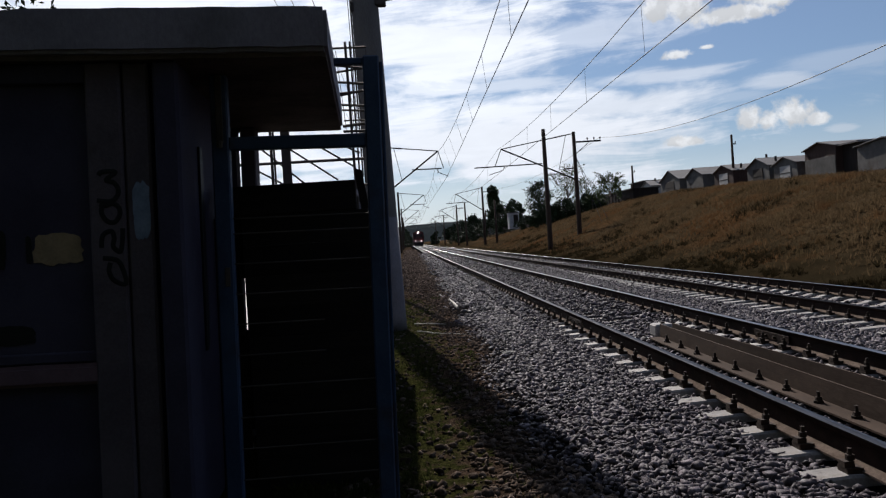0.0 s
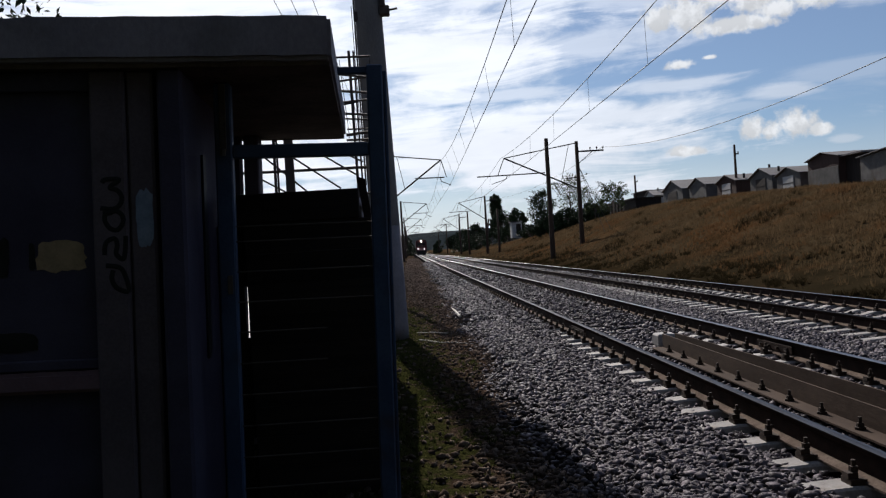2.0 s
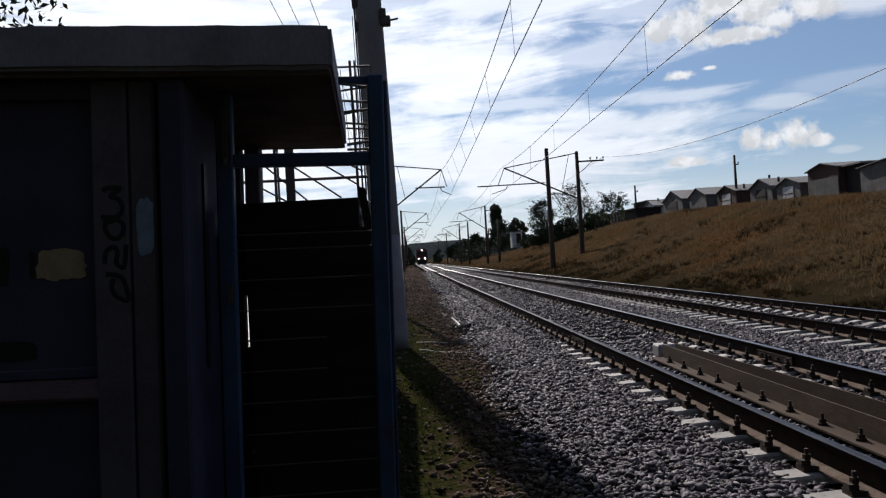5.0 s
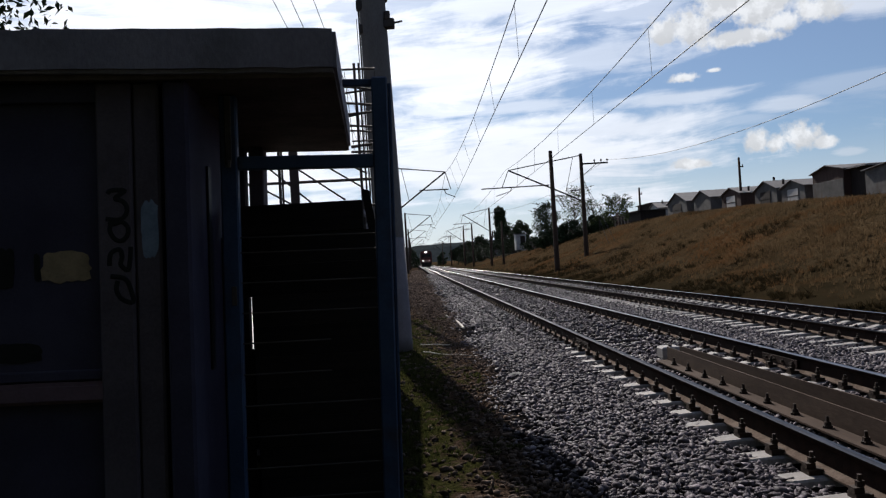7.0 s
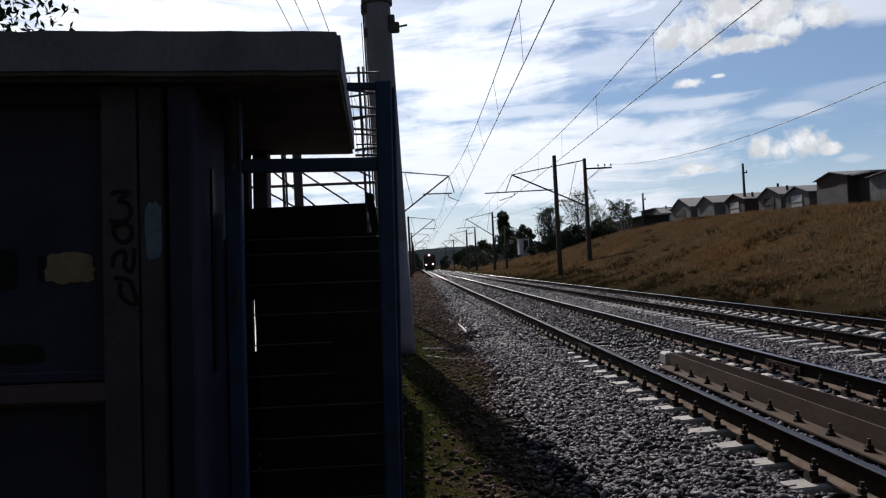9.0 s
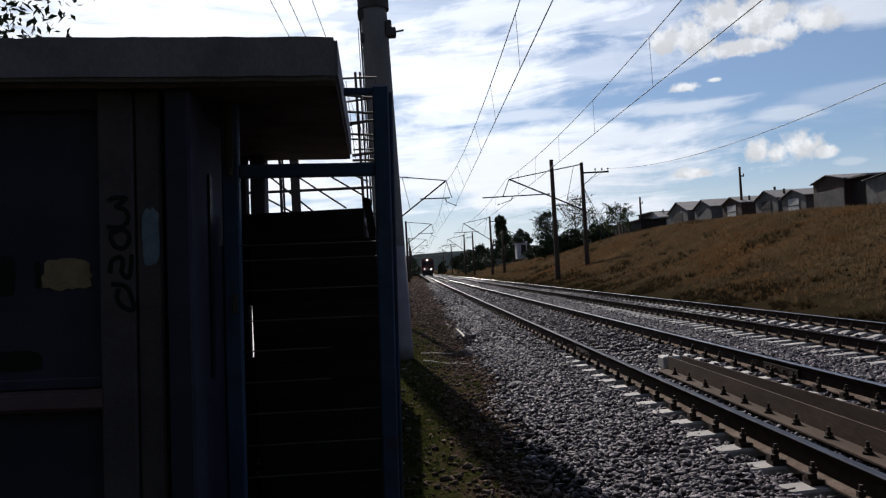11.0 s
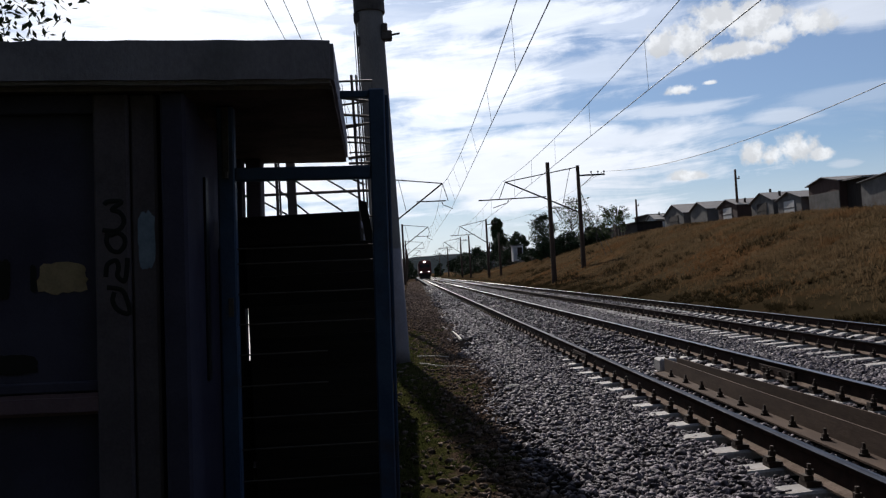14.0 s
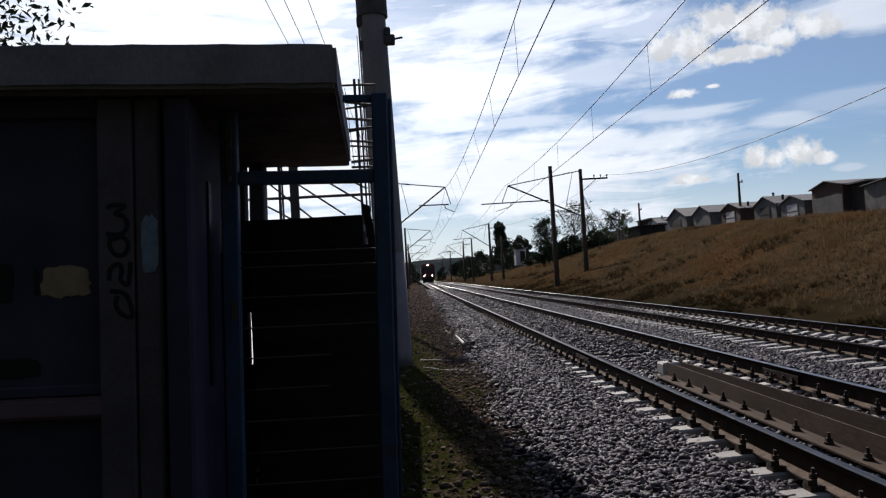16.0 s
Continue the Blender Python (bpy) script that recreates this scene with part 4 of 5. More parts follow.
wire("wire", sag_points((15.4, 61, 8.65), (13.0, 118, 8.6), 0.9, 12), 0.010, M_WIRE, feeder)
side_feeder = thing("feeder_line", pose(0, 0, 0), "three thin dark wires above the stair entrance", "overhead wire", "feeder lines")
for x, z in ((-2.05, 8.2), (-2.58, 8.2), (-3.06, 8.5)):
    wire("wire", sag_points((x, -30, z + 0.9), (x, 60, 8.35), 0.8, 16), 0.009, M_WIRE, side_feeder)

# ---- sheds on the bank ----
M_SHED = surface("grey_shed_wall", (0.06375, 0.0585, 0.054), (0.12, 0.111, 0.102), 1.2, 0.9, 0.4, 14, stain=(0.06, 0.04, 0.03), stain_scale=0.8, per_object=0.2)
M_SHEDDARK = surface("dark_shed_boards", (0.015, 0.011, 0.009), (0.035, 0.025, 0.02), 1.5, 0.9, 0.5, 14, stretch=(2, 6, 0.5))
M_SHEDWHITE = surface("whitewashed_wall", (0.30, 0.285, 0.265), (0.45, 0.43, 0.41), 1.5, 0.9, 0.3, 14, stain=(0.3, 0.27, 0.23))
M_ROOF = surface("weathered_roof_sheet", (0.0988, 0.0912, 0.08968), (0.1748, 0.1634, 0.1596), 1.4, 0.7, 0.5, 14, stain=(0.16, 0.11, 0.085), stain_scale=1.0, stretch=(0.5, 5, 1))
M_SHEDBROWN = surface("brown_shed_boards", (0.035, 0.02, 0.016), (0.065, 0.038, 0.03), 1.5, 0.9, 0.5, 14, stretch=(2, 6, 0.5))


def gable_block(bm, y0, y1, x0, x1, z0, eave, ridge, yr):
    pts = [(y0, z0), (y1, z0), (y1, eave), (yr, ridge), (y0, eave)]
    a = [bm.verts.new((x0, y, z)) for y, z in pts]
    b = [bm.verts.new((x1, y, z)) for y, z in pts]
    n = len(pts)
    bm.faces.new(a[::-1])
    bm.faces.new(b)
    for k in range(n):
        bm.faces.new((a[k], a[(k + 1) % n], b[(k + 1) % n], b[k]))
    bmesh.ops.recalc_face_normals(bm, faces=bm.faces)


def shed(y0, y1, eave, ridge, wall, label, depth=6.5, door=None, x=36.0, base=None):
    """A small garage: gable towards the line, ridge running away from it, eave and ridge measured from its foot."""
    yc = (y0 + y1) / 2
    z0 = (shed_line(yc) if base is None else base)
    t = thing("shed", pose(x, yc, z0), label, "shed", "sheds on the bank")
    h = (y1 - y0) / 2
    bm = bmesh.new()
    gable_block(bm, -h, h, 0, depth, -0.8, eave, ridge, 0)
    part("wall", bm, wall, t)
    for s in (-1, 1):
        bm = bmesh.new()
        q = [(-0.22, s * (h + 0.25), eave - 0.25 * (ridge - eave) / h), (-0.22, 0, ridge), (depth + 0.2, 0, ridge), (depth + 0.2, s * (h + 0.25), eave - 0.25 * (ridge - eave) / h)]
        lo = [bm.verts.new((a, b, c + 0.02)) for a, b, c in q]
        hi = [bm.verts.new((a, b, c + 0.09)) for a, b, c in q]
        bm.faces.new(lo)
        bm.faces.new(hi[::-1])
        for k in range(4):
            bm.faces.new((lo[k], lo[(k + 1) % 4], hi[(k + 1) % 4], hi[k]))
        bmesh.ops.recalc_face_normals(bm, faces=bm.faces)
        part("roof_sheet", bm, M_ROOF, t)
    if door:
        d = part("door", box((-0.05, -h * 0.45, 0), (-0.004, h * 0.45, eave * 0.9), 0.01), door, t)
        part("door_rail", box((-0.07, -h * 0.45, eave * 0.45), (-0.052, h * 0.45, eave * 0.5)), M_SHEDDARK, d)
    return t


shed(114.2, 118.4, 1.75, 2.5, M_SHEDWHITE, "whitewashed shed with a shallow gable roof", door=M_SHED)
shed(102.2, 110.0, 1.75, 3.05, M_SHED, "grey garage shed with a gable roof", door=M_SHEDDARK)
shed(94.0, 99.6, 1.8, 2.75, M_SHED, "grey garage shed with a pale sheet roof")
shed(85.2, 90.5, 1.7, 2.45, M_SHEDBROWN, "brown garage shed with a low roof", door=M_SHEDWHITE)
shed(76.6, 81.6, 1.7, 2.55, M_SHED, "grey garage shed with roof clutter", door=M_SHEDDARK)
shed(71.0, 75.6, 1.6, 2.25, M_SHED, "grey garage shed with a pale door", door=M_SHEDWHITE)
big = shed(64.4, 69.5, 2.55, 3.05, M_SHEDBROWN, "tall brown shed with grey lower panels", depth=12)
part("lower_panel", box((-0.06, -2.5, 0), (-0.004, 2.5, 1.75), 0.01), M_SHED, big)
side = shed(54.0, 61.3, 2.4, 2.7, M_SHED, "grey shed beside a dark open bay", depth=12)
# the bay is a closed block; its dark colour stands for the shade inside
bay = thing("shed", pose(36.6, 62.9, shed_line(63)), "solid block between two sheds, dark for the shade of an open bay", "shed", "sheds on the bank")
part("wall", box((0, -1.58, -0.6), (9, 1.48, 2.6)), M_SHEDDARK, bay)
part("roof_sheet", box((-0.5, -1.58, 2.62), (9.2, 1.48, 2.75)), M_ROOF, bay)
# roof clutter
for yy, zz, hh in ((79.6, 2.5, 0.5), (77.6, 2.1, 0.55), (116.0, 2.4, 0.5), (85.8, 1.5, 1.0)):
    p = thing("chimney_pipe", pose(37.2, yy, shed_line(yy) + zz), "short dark stove pipe on a shed roof", "pipe", "stove pipes")
    part("pipe", rod((0, 0, -0.6), (0, 0, hh), 0.12, sides=8), M_SHEDDARK, p)
low = thing("shed", pose(36.5, 122.5, shed_line(122)), "dark flat-roofed board shed", "shed", "sheds on the bank")
part("wall", box((0, -3.4, -0.6), (5, 4.0, 2.75)), M_SHEDDARK, low)
part("roof_sheet", box((-0.3, -3.6, 2.76), (5.2, 4.2, 2.88)), M_SHEDDARK, low)
block = thing("shed", pose(31.5, 119.5, 4.9), "long low dark board shed behind the bushes", "shed", "sheds on the bank")
part("wall", box((0, -6.5, -0.9), (4, 14, 1.45)), M_SHEDDARK, block)
part("roof_sheet", box((-0.3, -6.8, 1.46), (4.3, 14.3, 1.58)), M_SHEDDARK, block)
hut = thing("shed", pose(19.4, 143.5, 3.75), "small pale hut with a flat roof", "shed", "sheds on the bank")
part("wall", box((-0.9, -1.2, -1.0), (0.9, 1.2, 1.75), 0.03), M_SHEDWHITE, hut)
part("roof_sheet", box((-1.1, -1.4, 1.76), (1.1, 1.4, 1.92)), M_ROOF, hut)
part("door", box((-0.1, -1.25, 0), (0.75, -1.204, 1.5)), M_SHEDDARK, hut)


back = thing("shed", pose(26.5, 104.0, 4.4), "dark low board shed behind the bank fence", "shed", "sheds on the bank")
part("wall", box((0, -13.0, -1.2), (3, 10.0, 1.55)), M_SHEDDARK, back)
part("roof_sheet", box((-0.3, -13.2, 1.56), (3.2, 10.2, 1.66)), M_SHEDDARK, back)


LOW_BUSHES = []


def fence_run(x0, y0, x1, y1, n, mat, label):
    t = thing("fence", pose(x0, y0, 0), label, "fence", "board fences")
    rnd = random.Random(int(y0))
    for k in range(n):
        a = k / n
        x, y = (x1 - x0) * a, (y1 - y0) * a
        z = ground_z(x0 + x, y0 + y)
        w = abs(y1 - y0) / n * rnd.uniform(0.95, 1.02)
        h = rnd.uniform(1.35, 1.8)
        part("board", box((x - 0.03, y - w / 2, z - 0.6), (x + 0.03, y + w / 2, z + h)), rnd.choice(mat), t)
    return t


for k, (x, y, h, w) in enumerate(((18.2, 150, 3.0, 2.6), (16.6, 160, 3.0, 2.8), (15.4, 172, 3.2, 3.0), (18.6, 122, 1.9, 1.7), (19.4, 112, 2.0, 1.8), (14.4, 185, 2.8, 3.0), (13.4, 200, 2.8, 3.2), (20.2, 104, 1.8, 1.6), (22.0, 92, 1.6, 1.4), (17.6, 99, 2.4, 2.3), (19.6, 96, 2.0, 2.2), (21.4, 93, 1.9, 2.0))):
    LOW_BUSHES.append((x, y, h, w, 40 + k))
fence_run(21.5, 124, 24.5, 88, 34, [M_SHEDDARK, M_SHEDBROWN, M_SHEDDARK, M_SHEDDARK], "patchwork board fence along the bank top")
fence_run(20.0, 165, 21.2, 126, 26, [M_SHEDDARK, M_SHEDBROWN, M_SHEDDARK], "patchwork board fence along the bank top")

# ---- trees, bushes and dry grass ----
def leaf_material(name, dark, light, thin=0.0, rust=None):
    def build(g, b):
        co = g.add("ShaderNodeTexCoord").outputs["Object"]
        n = g.noise(co, 1.2, 3.0)
        r = g.add("ShaderNodeNewGeometry").outputs["Random Per Island"]
        col = g.mix(g.math("ADD", g.math("MULTIPLY", n, 0.5), g.math("MULTIPLY", r, 0.5)), (*dark, 1), (*light, 1))
        if rust:
            col = g.mix(g.ramp(g.noise(co, 0.2, 5.0, 0.6), 0.48, 0.64, 0.0, 0.75), col, (*rust, 1))
            col = g.mix(g.ramp(g.noise(co, 0.55, 5.0, 0.65), 0.52, 0.68, 0.0, 0.6), col, (0.045, 0.036, 0.018, 1))
        g.put(b.inputs["Base Color"], col)
        b.inputs["Roughness"].default_value = 0.6
        b.inputs["Specular IOR Level"].default_value = 0.0 if thin else 0.08
        if thin:
            tr = g.add("ShaderNodeBsdfTranslucent", None, Color=col)
            mx = g.add("ShaderNodeMixShader", None, i0=thin, i1=b.outputs[0], i2=tr.outputs[0])
            out = [n for n in g.tree.nodes if n.type == "OUTPUT_MATERIAL"][0]
            g.tree.links.new(mx.outputs[0], out.inputs[0])
    return material(name, build)


M_LEAF = leaf_material("dull_green_leaf", (0.025, 0.038, 0.012), (0.085, 0.11, 0.035))
M_LEAFDARK = leaf_material("dark_leaf", (0.014, 0.022, 0.010), (0.04, 0.055, 0.022))
M_BARK = surface("bark", (0.05, 0.04, 0.032), (0.11, 0.09, 0.072), 6, 0.9, 0.8, 30, stretch=(3, 3, 0.6))
M_SCRUB = leaf_material("dark_scrub", (0.02, 0.0145, 0.007), (0.045, 0.033, 0.016), 0.2)
M_STRAW = leaf_material("dry_grass", (0.06931, 0.04549, 0.02383), (0.1191, 0.08086, 0.04476), 0.45, (0.1083, 0.05198, 0.02166))
M_WEED = leaf_material("green_weed", (0.01669, 0.02124, 0.006069), (0.0569, 0.06446, 0.01972), 0.35)


def leaf_cloud(name, centres, radii, per, size, mat, parent, rng, squash=1.0):
    """Leaves as small folded blades, scattered in loose clumps."""
    V, F = [], []
    for c, r, many in zip(centres, radii, per):
        d = rng.normal(0, 1, (many, 3))
        d /= np.linalg.norm(d, axis=1)[:, None]
        p = np.array(c) + d * (r * rng.uniform(0.25, 1.0, (many, 1)) ** 0.6) * np.array([1, 1, squash])
        for q in p:
            a = rng.normal(0, 1, 3)
            a /= np.linalg.norm(a)
            b = np.cross(a, rng.normal(0, 1, 3))
            b /= np.linalg.norm(b) + 1e-9
            s = size * rng.uniform(0.6, 1.3)
            k = len(V)
            n = np.cross(a, b) * s * 0.18
            V += [q - a * s, q + b * s * 0.42 + n, q + a * s, q - b * s * 0.42 + n]
            F += [(k, k + 1, k + 2), (k, k + 2, k + 3)]
    ob = from_arrays(name, [tuple(v) for v in V], F, mat)
    ob.parent = parent
    return ob


def tree(x, y, z, h, w, label, seed, mat=None, clumps=22, per=70, leaf=0.22, trunk=0.14, tall=1.0, bare=0.25, name="tree", column=False, shoots=0):
    """Tapered trunk, bent limbs and a crown of loose clumps with gaps."""
    rng = np.random.default_rng(seed)
    t = thing(name, pose(x, y, z), label, name, name + "s")
    bm = bmesh.new()
    add_rod(bm, (0, 0, -0.5), (0.04 * h * rng.normal(), 0, h * 0.45), trunk, trunk * 0.6, 8)
    part("trunk", bm, M_BARK, t)
    cs, rs = [], []
    bm = bmesh.new()
    for k in range(clumps):
        u = rng.uniform(bare, 1.0)
        prof = math.sin(math.pi * min(1.0, (u - bare) / (1 - bare) * 0.78 + 0.22)) ** 0.7
        if column:
            prof = 0.8
        a = rng.uniform(0, 6.283)
        r = w * prof * rng.uniform(0.35, 1.0)
        c = (r * math.cos(a), r * math.sin(a), h * u)
        cs.append(c)
        rs.append(w * rng.uniform(0.18, 0.36))
        st = Vector((0, 0, h * max(0.15, u * 0.55)))
        mid = st.lerp(Vector(c), 0.5) + Vector(rng.normal(0, 0.06 * w, 3).tolist())
        add_rod(bm, st, mid, trunk * 0.32, trunk * 0.2, 5)
        add_rod(bm, mid, c, trunk * 0.2, trunk * 0.06, 5)
    for k in range(shoots):
        # long bent twigs that stand out of the crown, with a few leaves
        a, u = rng.uniform(0, 6.283), rng.uniform(0.45, 0.8)
        st = Vector((0.4 * w * math.cos(a), 0.4 * w * math.sin(a), h * u))
        ln = h * rng.uniform(0.25, 0.5)
        mid = st + Vector((0.35 * ln * math.cos(a), 0.35 * ln * math.sin(a), 0.6 * ln))
        end = mid + Vector((0.5 * ln * math.cos(a), 0.5 * ln * math.sin(a), 0.12 * ln))
        add_rod(bm, st, mid, 0.03, 0.02, 4)
        add_rod(bm, mid, end, 0.02, 0.012, 4)
        cs += [tuple(mid), tuple(mid.lerp(end, 0.6))]
        rs += [0.16, 0.14]
    part("limb", bm, M_BARK, t)
    leaf_cloud("crown", cs, rs, [per] * clumps + [5] * (2 * shoots), leaf, mat or M_LEAF, t, rng, tall)
    return t


tree(20.0, 97, 4.2, 5.3, 2.7, "sparse young tree with a ragged crown", 1, clumps=48, per=40, leaf=0.12, trunk=0.09, bare=0.12, shoots=16)
tree(17.2, 101, 3.7, 4.5, 1.8, "leafy bushy tree on the bank", 2, M_LEAFDARK, clumps=70, per=60, leaf=0.12, trunk=0.12, bare=0.06, shoots=12)
tree(22.0, 95, 4.4, 3.6, 1.6, "thin tree with light foliage", 5, clumps=22, per=16, leaf=0.10, trunk=0.06, bare=0.15, shoots=14)
tree(22.6, 86, 4.6, 2.9, 1.9, "round green bush on the bank top", 3, clumps=34, per=80, leaf=0.10, trunk=0.07, bare=0.05, name="bush", shoots=16)
tree(21.2, 89, 4.4, 1.7, 1.3, "low green bush on the bank top", 4, clumps=12, per=60, leaf=0.13, trunk=0.05, bare=0.1, name="bush")
tree(19.6, 176, 4.4, 8.2, 1.5, "tall dark poplar with a narrow crown", 6, M_LEAFDARK, clumps=130, per=90, leaf=0.24, trunk=0.25, tall=1.6, bare=0.12, column=True)
tree(19.2, 165, 3.9, 4.4, 3.0, "dense dark tree on the bank", 7, M_LEAFDARK, clumps=40, per=90, leaf=0.22, trunk=0.2, bare=0.08)
tree(21.5, 158, 4.3, 4.0, 2.4, "dense dark tree on the bank", 8, M_LEAFDARK, clumps=34, per=90, leaf=0.22, trunk=0.18, bare=0.08)
tree(16.0, 190, 2.5, 4.2, 3.0, "dense dark tree on the bank", 9, M_LEAFDARK, clumps=36, per=80, leaf=0.26, trunk=0.2, bare=0.05)
tree(14.8, 215, 1.8, 4.0, 3.2, "dense dark tree on the bank", 10, M_LEAFDARK, clumps=30, per=80, leaf=0.3, trunk=0.2, bare=0.05)
tree(13.6, 245, 1.5, 3.6, 3.2, "dense dark tree on the bank", 11, M_LEAFDARK, clumps=30, per=80, leaf=0.3, trunk=0.2, bare=0.05)
for k, (x, y, h) in enumerate(((-3.2, 190, 4.2), (-4.5, 160, 3.6), (-2.6, 235, 4.8), (-6.5, 130, 4.5), (-4.0, 275, 5.5), (-0.6, 262, 4.5), (-1.2, 300, 6.0), (-0.9, 340, 7.0), (6.0, 380, 6.0), (12.0, 330, 5.0))):
    tree(x, y, 0, h, 2.6, "dense dark bush beside the line", 20 + k, M_LEAFDARK, clumps=30, per=80, leaf=0.26, trunk=0.15, bare=0.05, name="bush")
for x, y, h, w, k in LOW_BUSHES:
    tree(x, y, ground_z(x, y), h, w, "low dense dark bush on the bank", k, M_LEAFDARK, clumps=26, per=70, leaf=0.2, trunk=0.1, bare=0.04, name="bush")
# the tree over the stair entrance
tree(-7.4, 9.6, 0, 7.0, 3.3, "leafy tree behind the stair entrance", 31, M_LEAFDARK, clumps=90, per=170, leaf=0.062, trunk=0.16, bare=0.5)


def blades(name, pts, heights, width, lean, mat, rng, per=5):
    """Tufts of grass: a few bent blades to each root."""
    n = len(pts)
    root = np.repeat(pts, per, 0) + np.concatenate([rng.normal(0, 0.04, (n * per, 2)) * np.repeat(heights, per)[:, None] * 3, np.zeros((n * per, 1))], 1)
    h = np.repeat(heights, per) * rng.uniform(0.55, 1.2, n * per)
    a = rng.uniform(0, 6.283, n * per)
    tip = root + np.stack([np.cos(a) * h * lean * rng.uniform(0.2, 1, n * per), np.sin(a) * h * lean * rng.uniform(0.2, 1, n * per), h], 1)
    b = rng.uniform(0, 6.283, n * per)
    sx = np.stack([np.cos(b), np.sin(b), np.zeros(n * per)], 1) * (width * np.repeat(heights, per) / heights.mean())[:, None]
    V = np.stack([root - sx, root + sx, tip], 1).reshape(-1, 3)
    m = n * per
    me = bpy.data.meshes.new(name)
    me.vertices.add(3 * m)
    me.vertices.foreach_set("co", V.astype(np.float32).ravel())
    me.loops.add(3 * m)
    me.loops.foreach_set("vertex_index", np.arange(3 * m, dtype=np.int32))
    me.polygons.add(m)
    me.polygons.foreach_set("loop_start", np.arange(0, 3 * m, 3, dtype=np.int32))
    me.update(calc_edges=True)
    me.materials.append(mat)
    return new(name, me)


def make_grass():
    rng = np.random.default_rng(11)
    n = 105000
    y = 12 + 130 * rng.uniform(0, 1, n) ** 1.5
    x = 10.2 + 27 * rng.uniform(0, 1, n) ** 1.1
    dens = np.array([noise.noise((a * 0.25, b * 0.25, 7)) for a, b in zip(x, y)])
    keep = (dens + rng.normal(0, 0.25, n) > -0.75) & (rng.uniform(0, 1, n) < np.clip((x - 9.5) / 5, 0.15, 1))
    x, y, dens = x[keep], y[keep], dens[keep]
    pts = np.stack([x, y, np.array([ground_z(a, b) for a, b in zip(x, y)]) - 0.03], 1)
    ob = blades("dry_grass", pts, np.clip(0.17 + 0.10 * dens + rng.normal(0, 0.05, len(x)), 0.06, 0.45), 0.012, 0.6, M_STRAW, rng, 6)
    tagged(ob, "tall dry straw-coloured grass on the bank", "grass", kind="stuff")
    n = 6000
    x, y = 9.5 + 7 * rng.uniform(0, 1, n) ** 1.6, rng.uniform(14, 80, n)
    dens = np.array([noise.noise((a * 0.5, b * 0.3, 2)) for a, b in zip(x, y)])
    keep = dens + 0.25 * (12 - x) / 3 > 0.12
    x, y = x[keep], y[keep]
    pts = np.stack([x, y, np.array([ground_z(a, b) for a, b in zip(x, y)]) - 0.02], 1)
    ob = blades("weeds", pts, rng.uniform(0.08, 0.2, len(x)), 0.014, 1.2, M_SCRUB, rng, 14)
    tagged(ob, "dark scrubby weeds at the foot of the bank", "weeds", kind="stuff")
    n = 7000
    y = 14 + 90 * rng.uniform(0, 1, n) ** 1.3
    x = rng.uniform(11, 24, n)
    dens = np.array([noise.noise((a * 0.42, b * 0.3, 12)) for a, b in zip(x, y)])
    keep = dens > 0.34
    x, y = x[keep], y[keep]
    pts = np.stack([x, y, np.array([ground_z(a, b) for a, b in zip(x, y)]) - 0.02], 1)
    ob = blades("scrub", pts, rng.uniform(0.15, 0.38, len(x)), 0.014, 1.0, M_SCRUB, rng, 12)
    tagged(ob, "patches of dark withered scrub on the bank", "scrub", kind="stuff")
    n = 9000
    x, y = rng.uniform(-0.9, 0.75, n), 3.6 + 17 * rng.uniform(0, 1, n) ** 1.5
    dens = np.array([noise.noise((a * 2.2, b * 1.4, 4)) for a, b in zip(x, y)])
    keep = dens + 0.25 - 0.7 * x + rng.normal(0, 0.12, n) > 0.18
    x, y = x[keep], y[keep]
    pts = np.stack([x, y, np.array([ground_z(a, b) for a, b in zip(x, y)]) - 0.005], 1)
    ob = blades("path_grass", pts, rng.uniform(0.02, 0.055, len(x)), 0.005, 0.9, M_WEED, rng, 6)
    tagged(ob, "short mossy grass along the path", "grass", kind="stuff")


make_grass()

# litter on the path
M_STICK = surface("pale_stick", (0.336, 0.304, 0.256), (0.48, 0.44, 0.384), 9, 0.8, 0.2, 40)
for x0, y0, x1, y1, r in ((0.95, 16.5, 0.90, 18.9, 0.026), (1.02, 9.35, 1.2, 9.5, 0.028), (0.02, 13.9, 0.55, 13.5, 0.010), (0.72, 20.3, 0.76, 20.4, 0.05)):
    s = thing("stick", pose(x0, y0, 0.02 + max(0.0, float(bed_z(x0)))), "pale dry stick lying on the gravel path", "stick", "sticks")
    bm = bmesh.new()
    d = Vector((x1 - x0, y1 - y0, 0))
    add_rod(bm, (0, 0, 0), d * 0.5 + Vector((0, 0, 0.01)), r, r * 0.9, 6)
    add_rod(bm, d * 0.5 + Vector((0, 0, 0.01)), d, r * 0.9, r * 0.6, 6)
    part("wood", bm, M_STICK, s)

cord = thing("cord", pose(0, 0, 0), "thin pale cord lying in a bow across the path", "cord")
wire("strand", [(0.05 + 0.13 * k, 12.75 - 0.22 * k + 0.011 * k * k, 0.02 + 0.008 * math.sin(k * 1.9)) for k in range(11)], 0.009, M_STICK, cord)

# ---- far wooded hill at the end of the line ----
M_HILL = surface("far_woods", (0.018, 0.023, 0.025), (0.034, 0.04, 0.042), 0.02, 0.95, 0.0, 0.15, spec=0.0)


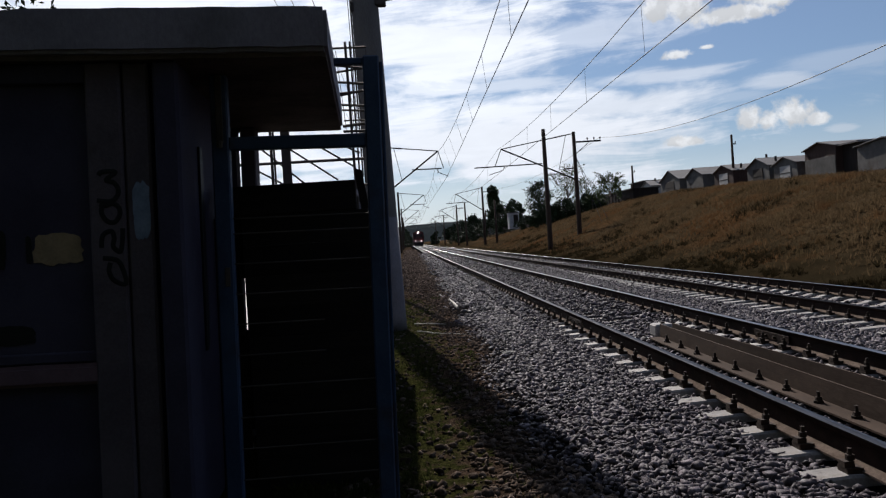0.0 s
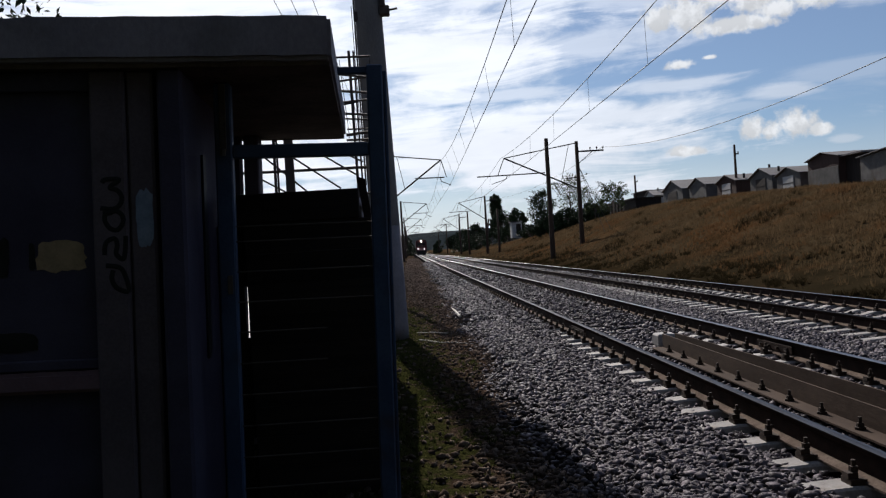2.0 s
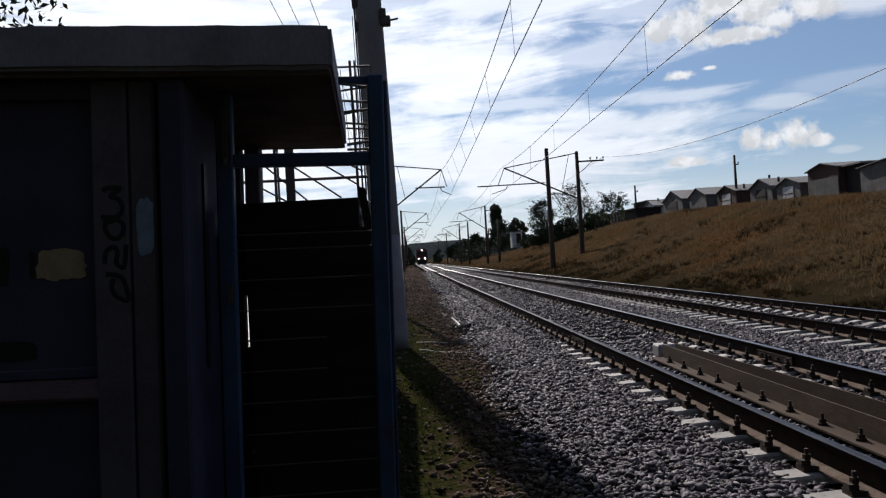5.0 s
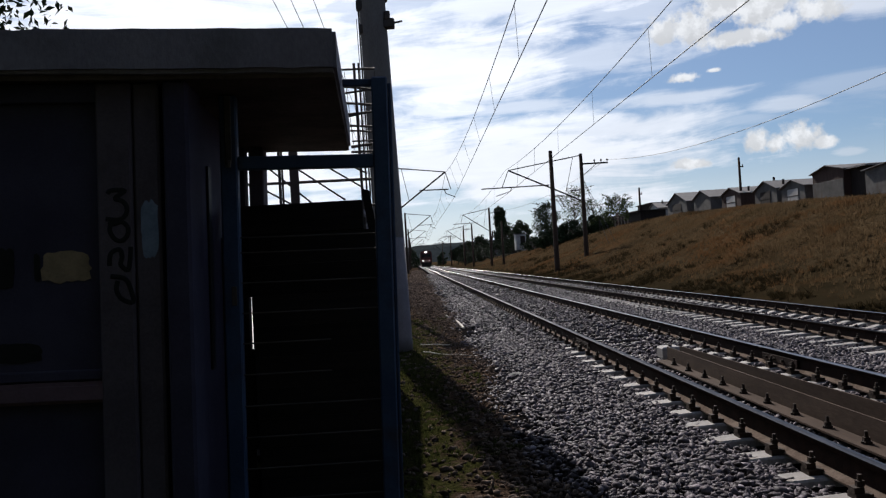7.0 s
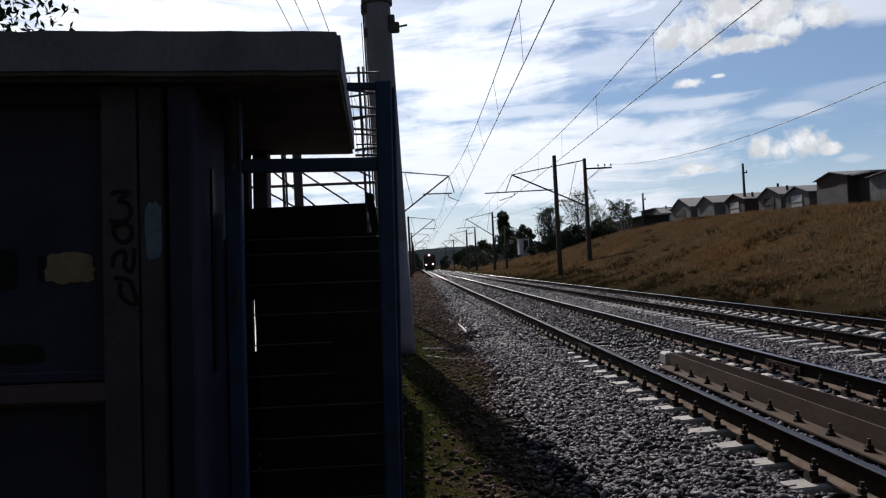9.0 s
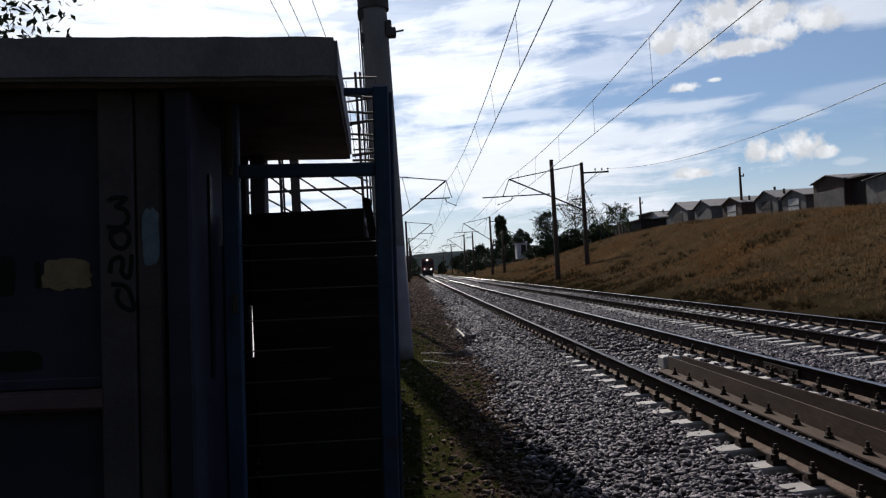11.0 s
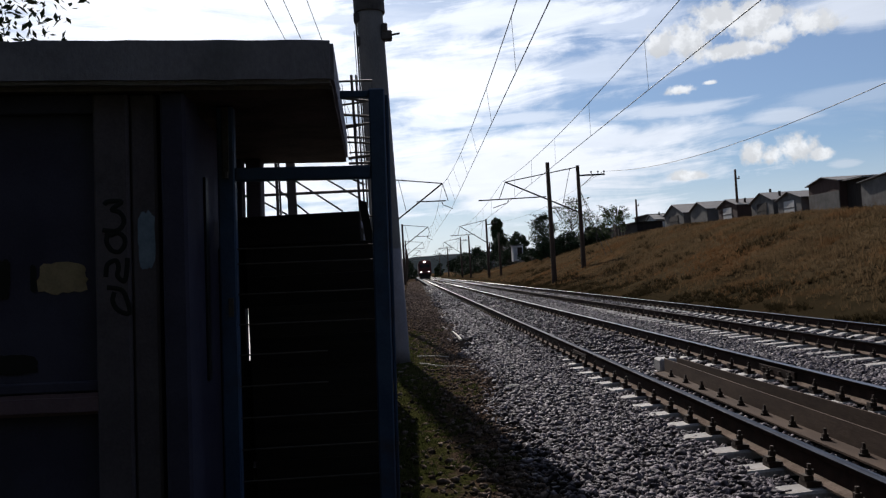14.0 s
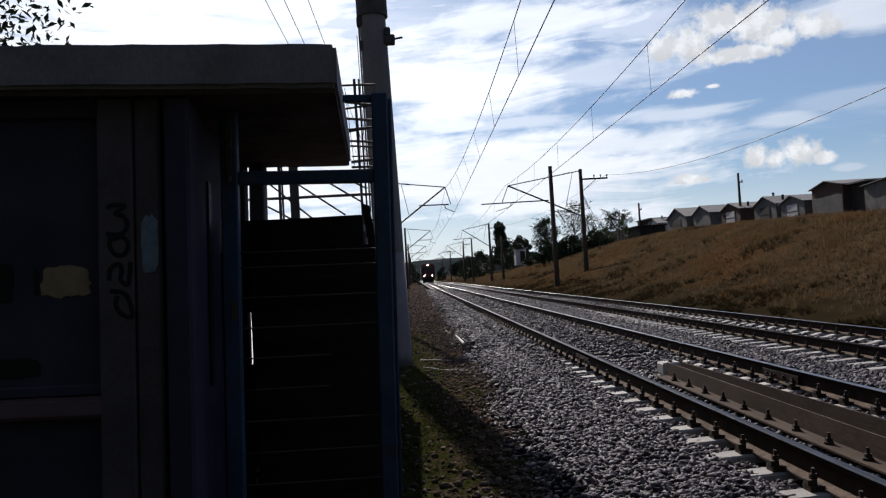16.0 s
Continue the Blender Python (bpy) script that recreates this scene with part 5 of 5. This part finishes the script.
def make_hill():
    xs = np.linspace(-900, 900, 180)
    V, F = [], []
    for k, x in enumerate(xs):
        h = 22 + 4 * noise.noise((x * 0.006, 0, 0)) + 1.2 * noise.noise((x * 0.09, 3, 0)) - 0.00002 * x * x
        V += [(x, 820, -2), (x, 880, h * 0.75 + noise.noise((x * 0.2, 1, 1))), (x, 960, h + noise.noise((x * 0.3, 5, 1))), (x, 1100, -2)]
    for k in range(len(xs) - 1):
        for q in range(3):
            a = 4 * k + q
            F.append((a, a + 4, a + 5, a + 1))
    ob = from_arrays("backdrop", V, F, M_HILL)
    tagged(ob, "low wooded hill far along the line", "hill", kind="structure")


make_hill()

# ---- train ----
M_RED = surface("locomotive_red", (0.032, 0.006, 0.006), (0.055, 0.010, 0.010), 2, 0.5, 0.1, 40, stain=(0.025, 0.01, 0.01))
M_CABGLASS = surface("cab_glass", (0.01, 0.011, 0.013), (0.016, 0.017, 0.02), 3, 0.12, 0.0, 30)
M_LAMP = glow("headlight", (1.0, 0.97, 0.9), 14.0)
M_UNDER = surface("dirty_underframe", (0.012, 0.011, 0.01), (0.03, 0.026, 0.022), 5, 0.85, 0.3, 50)


def make_train():
    t = thing("locomotive", pose(T1, 233, Z1), "dark red diesel locomotive with three lit headlights", "locomotive")
    bm = box((-1.58, 0.5, 1.25), (1.58, 17.0, 3.9), 0.12)
    part("body", bm, M_RED, t)
    # rounded roof
    bm = bmesh.new()
    rings = []
    for y in (0.9, 16.8):
        rings.append([bm.verts.new((1.52 * math.cos(a), y, 3.85 + 0.62 * math.sin(a))) for a in np.linspace(0, math.pi, 11)])
    for k in range(10):
        bm.faces.new((rings[0][k], rings[0][k + 1], rings[1][k + 1], rings[1][k]))
    bm.faces.new(rings[0])
    bm.faces.new(rings[1][::-1])
    bmesh.ops.recalc_face_normals(bm, faces=bm.faces)
    part("roof", bm, M_RED, t)
    part("underframe", box((-1.45, 0.2, 0.75), (1.45, 17.2, 1.3), 0.05), M_UNDER, t)
    for y in (1.2, 10.0):
        part("bogie", box((-1.2, y, 0.18), (1.2, y + 5.0, 0.8), 0.08), M_UNDER, t)
        for yy in (y + 0.7, y + 2.5, y + 4.3):
            for s in (-1, 1):
                part("wheel", rod((s * 0.72, yy, 0.525), (s * 0.86, yy, 0.525), 0.525, sides=20), M_UNDER, t)
    for s in (-1, 1):
        part("windscreen", box((s * 0.1, 0.44, 2.75), (s * 1.2, 0.52, 3.45), 0.02), M_CABGLASS, t)
        part("headlight", rod((s * 0.88, 0.36, 1.70), (s * 0.88, 0.5, 1.70), 0.10, sides=14), M_LAMP, t, "lit lower headlight")
        part("buffer", rod((s * 0.98, -0.35, 1.06), (s * 0.98, 0.2, 1.06), 0.16, sides=12), M_UNDER, t)
    part("headlight", rod((0, 0.6, 4.05), (0, 0.92, 4.05), 0.17, sides=14), M_LAMP, t, "lit top headlight")
    part("coupler", box((-0.2, -0.45, 0.85), (0.2, 0.3, 1.2), 0.04), M_UNDER, t)
    part("snow_plough", box((-1.3, -0.1, 0.12), (1.3, 0.2, 0.7), 0.05), M_UNDER, t)
    part("handrail", rod((-1.3, 0.40, 2.5), (1.3, 0.40, 2.5), 0.025), M_UNDER, t)
    return t


train = make_train()



def motions():
    rows = []
    for t, y in ((0, 233), (2, 227.5), (4, 221.8), (6.5, 214.2), (9, 206.3), (11.5, 198), (14, 188.8), (16, 180.5)):
        rows.append((t, pose(T1, y, Z1)))
    walk(train, rows)


motions()
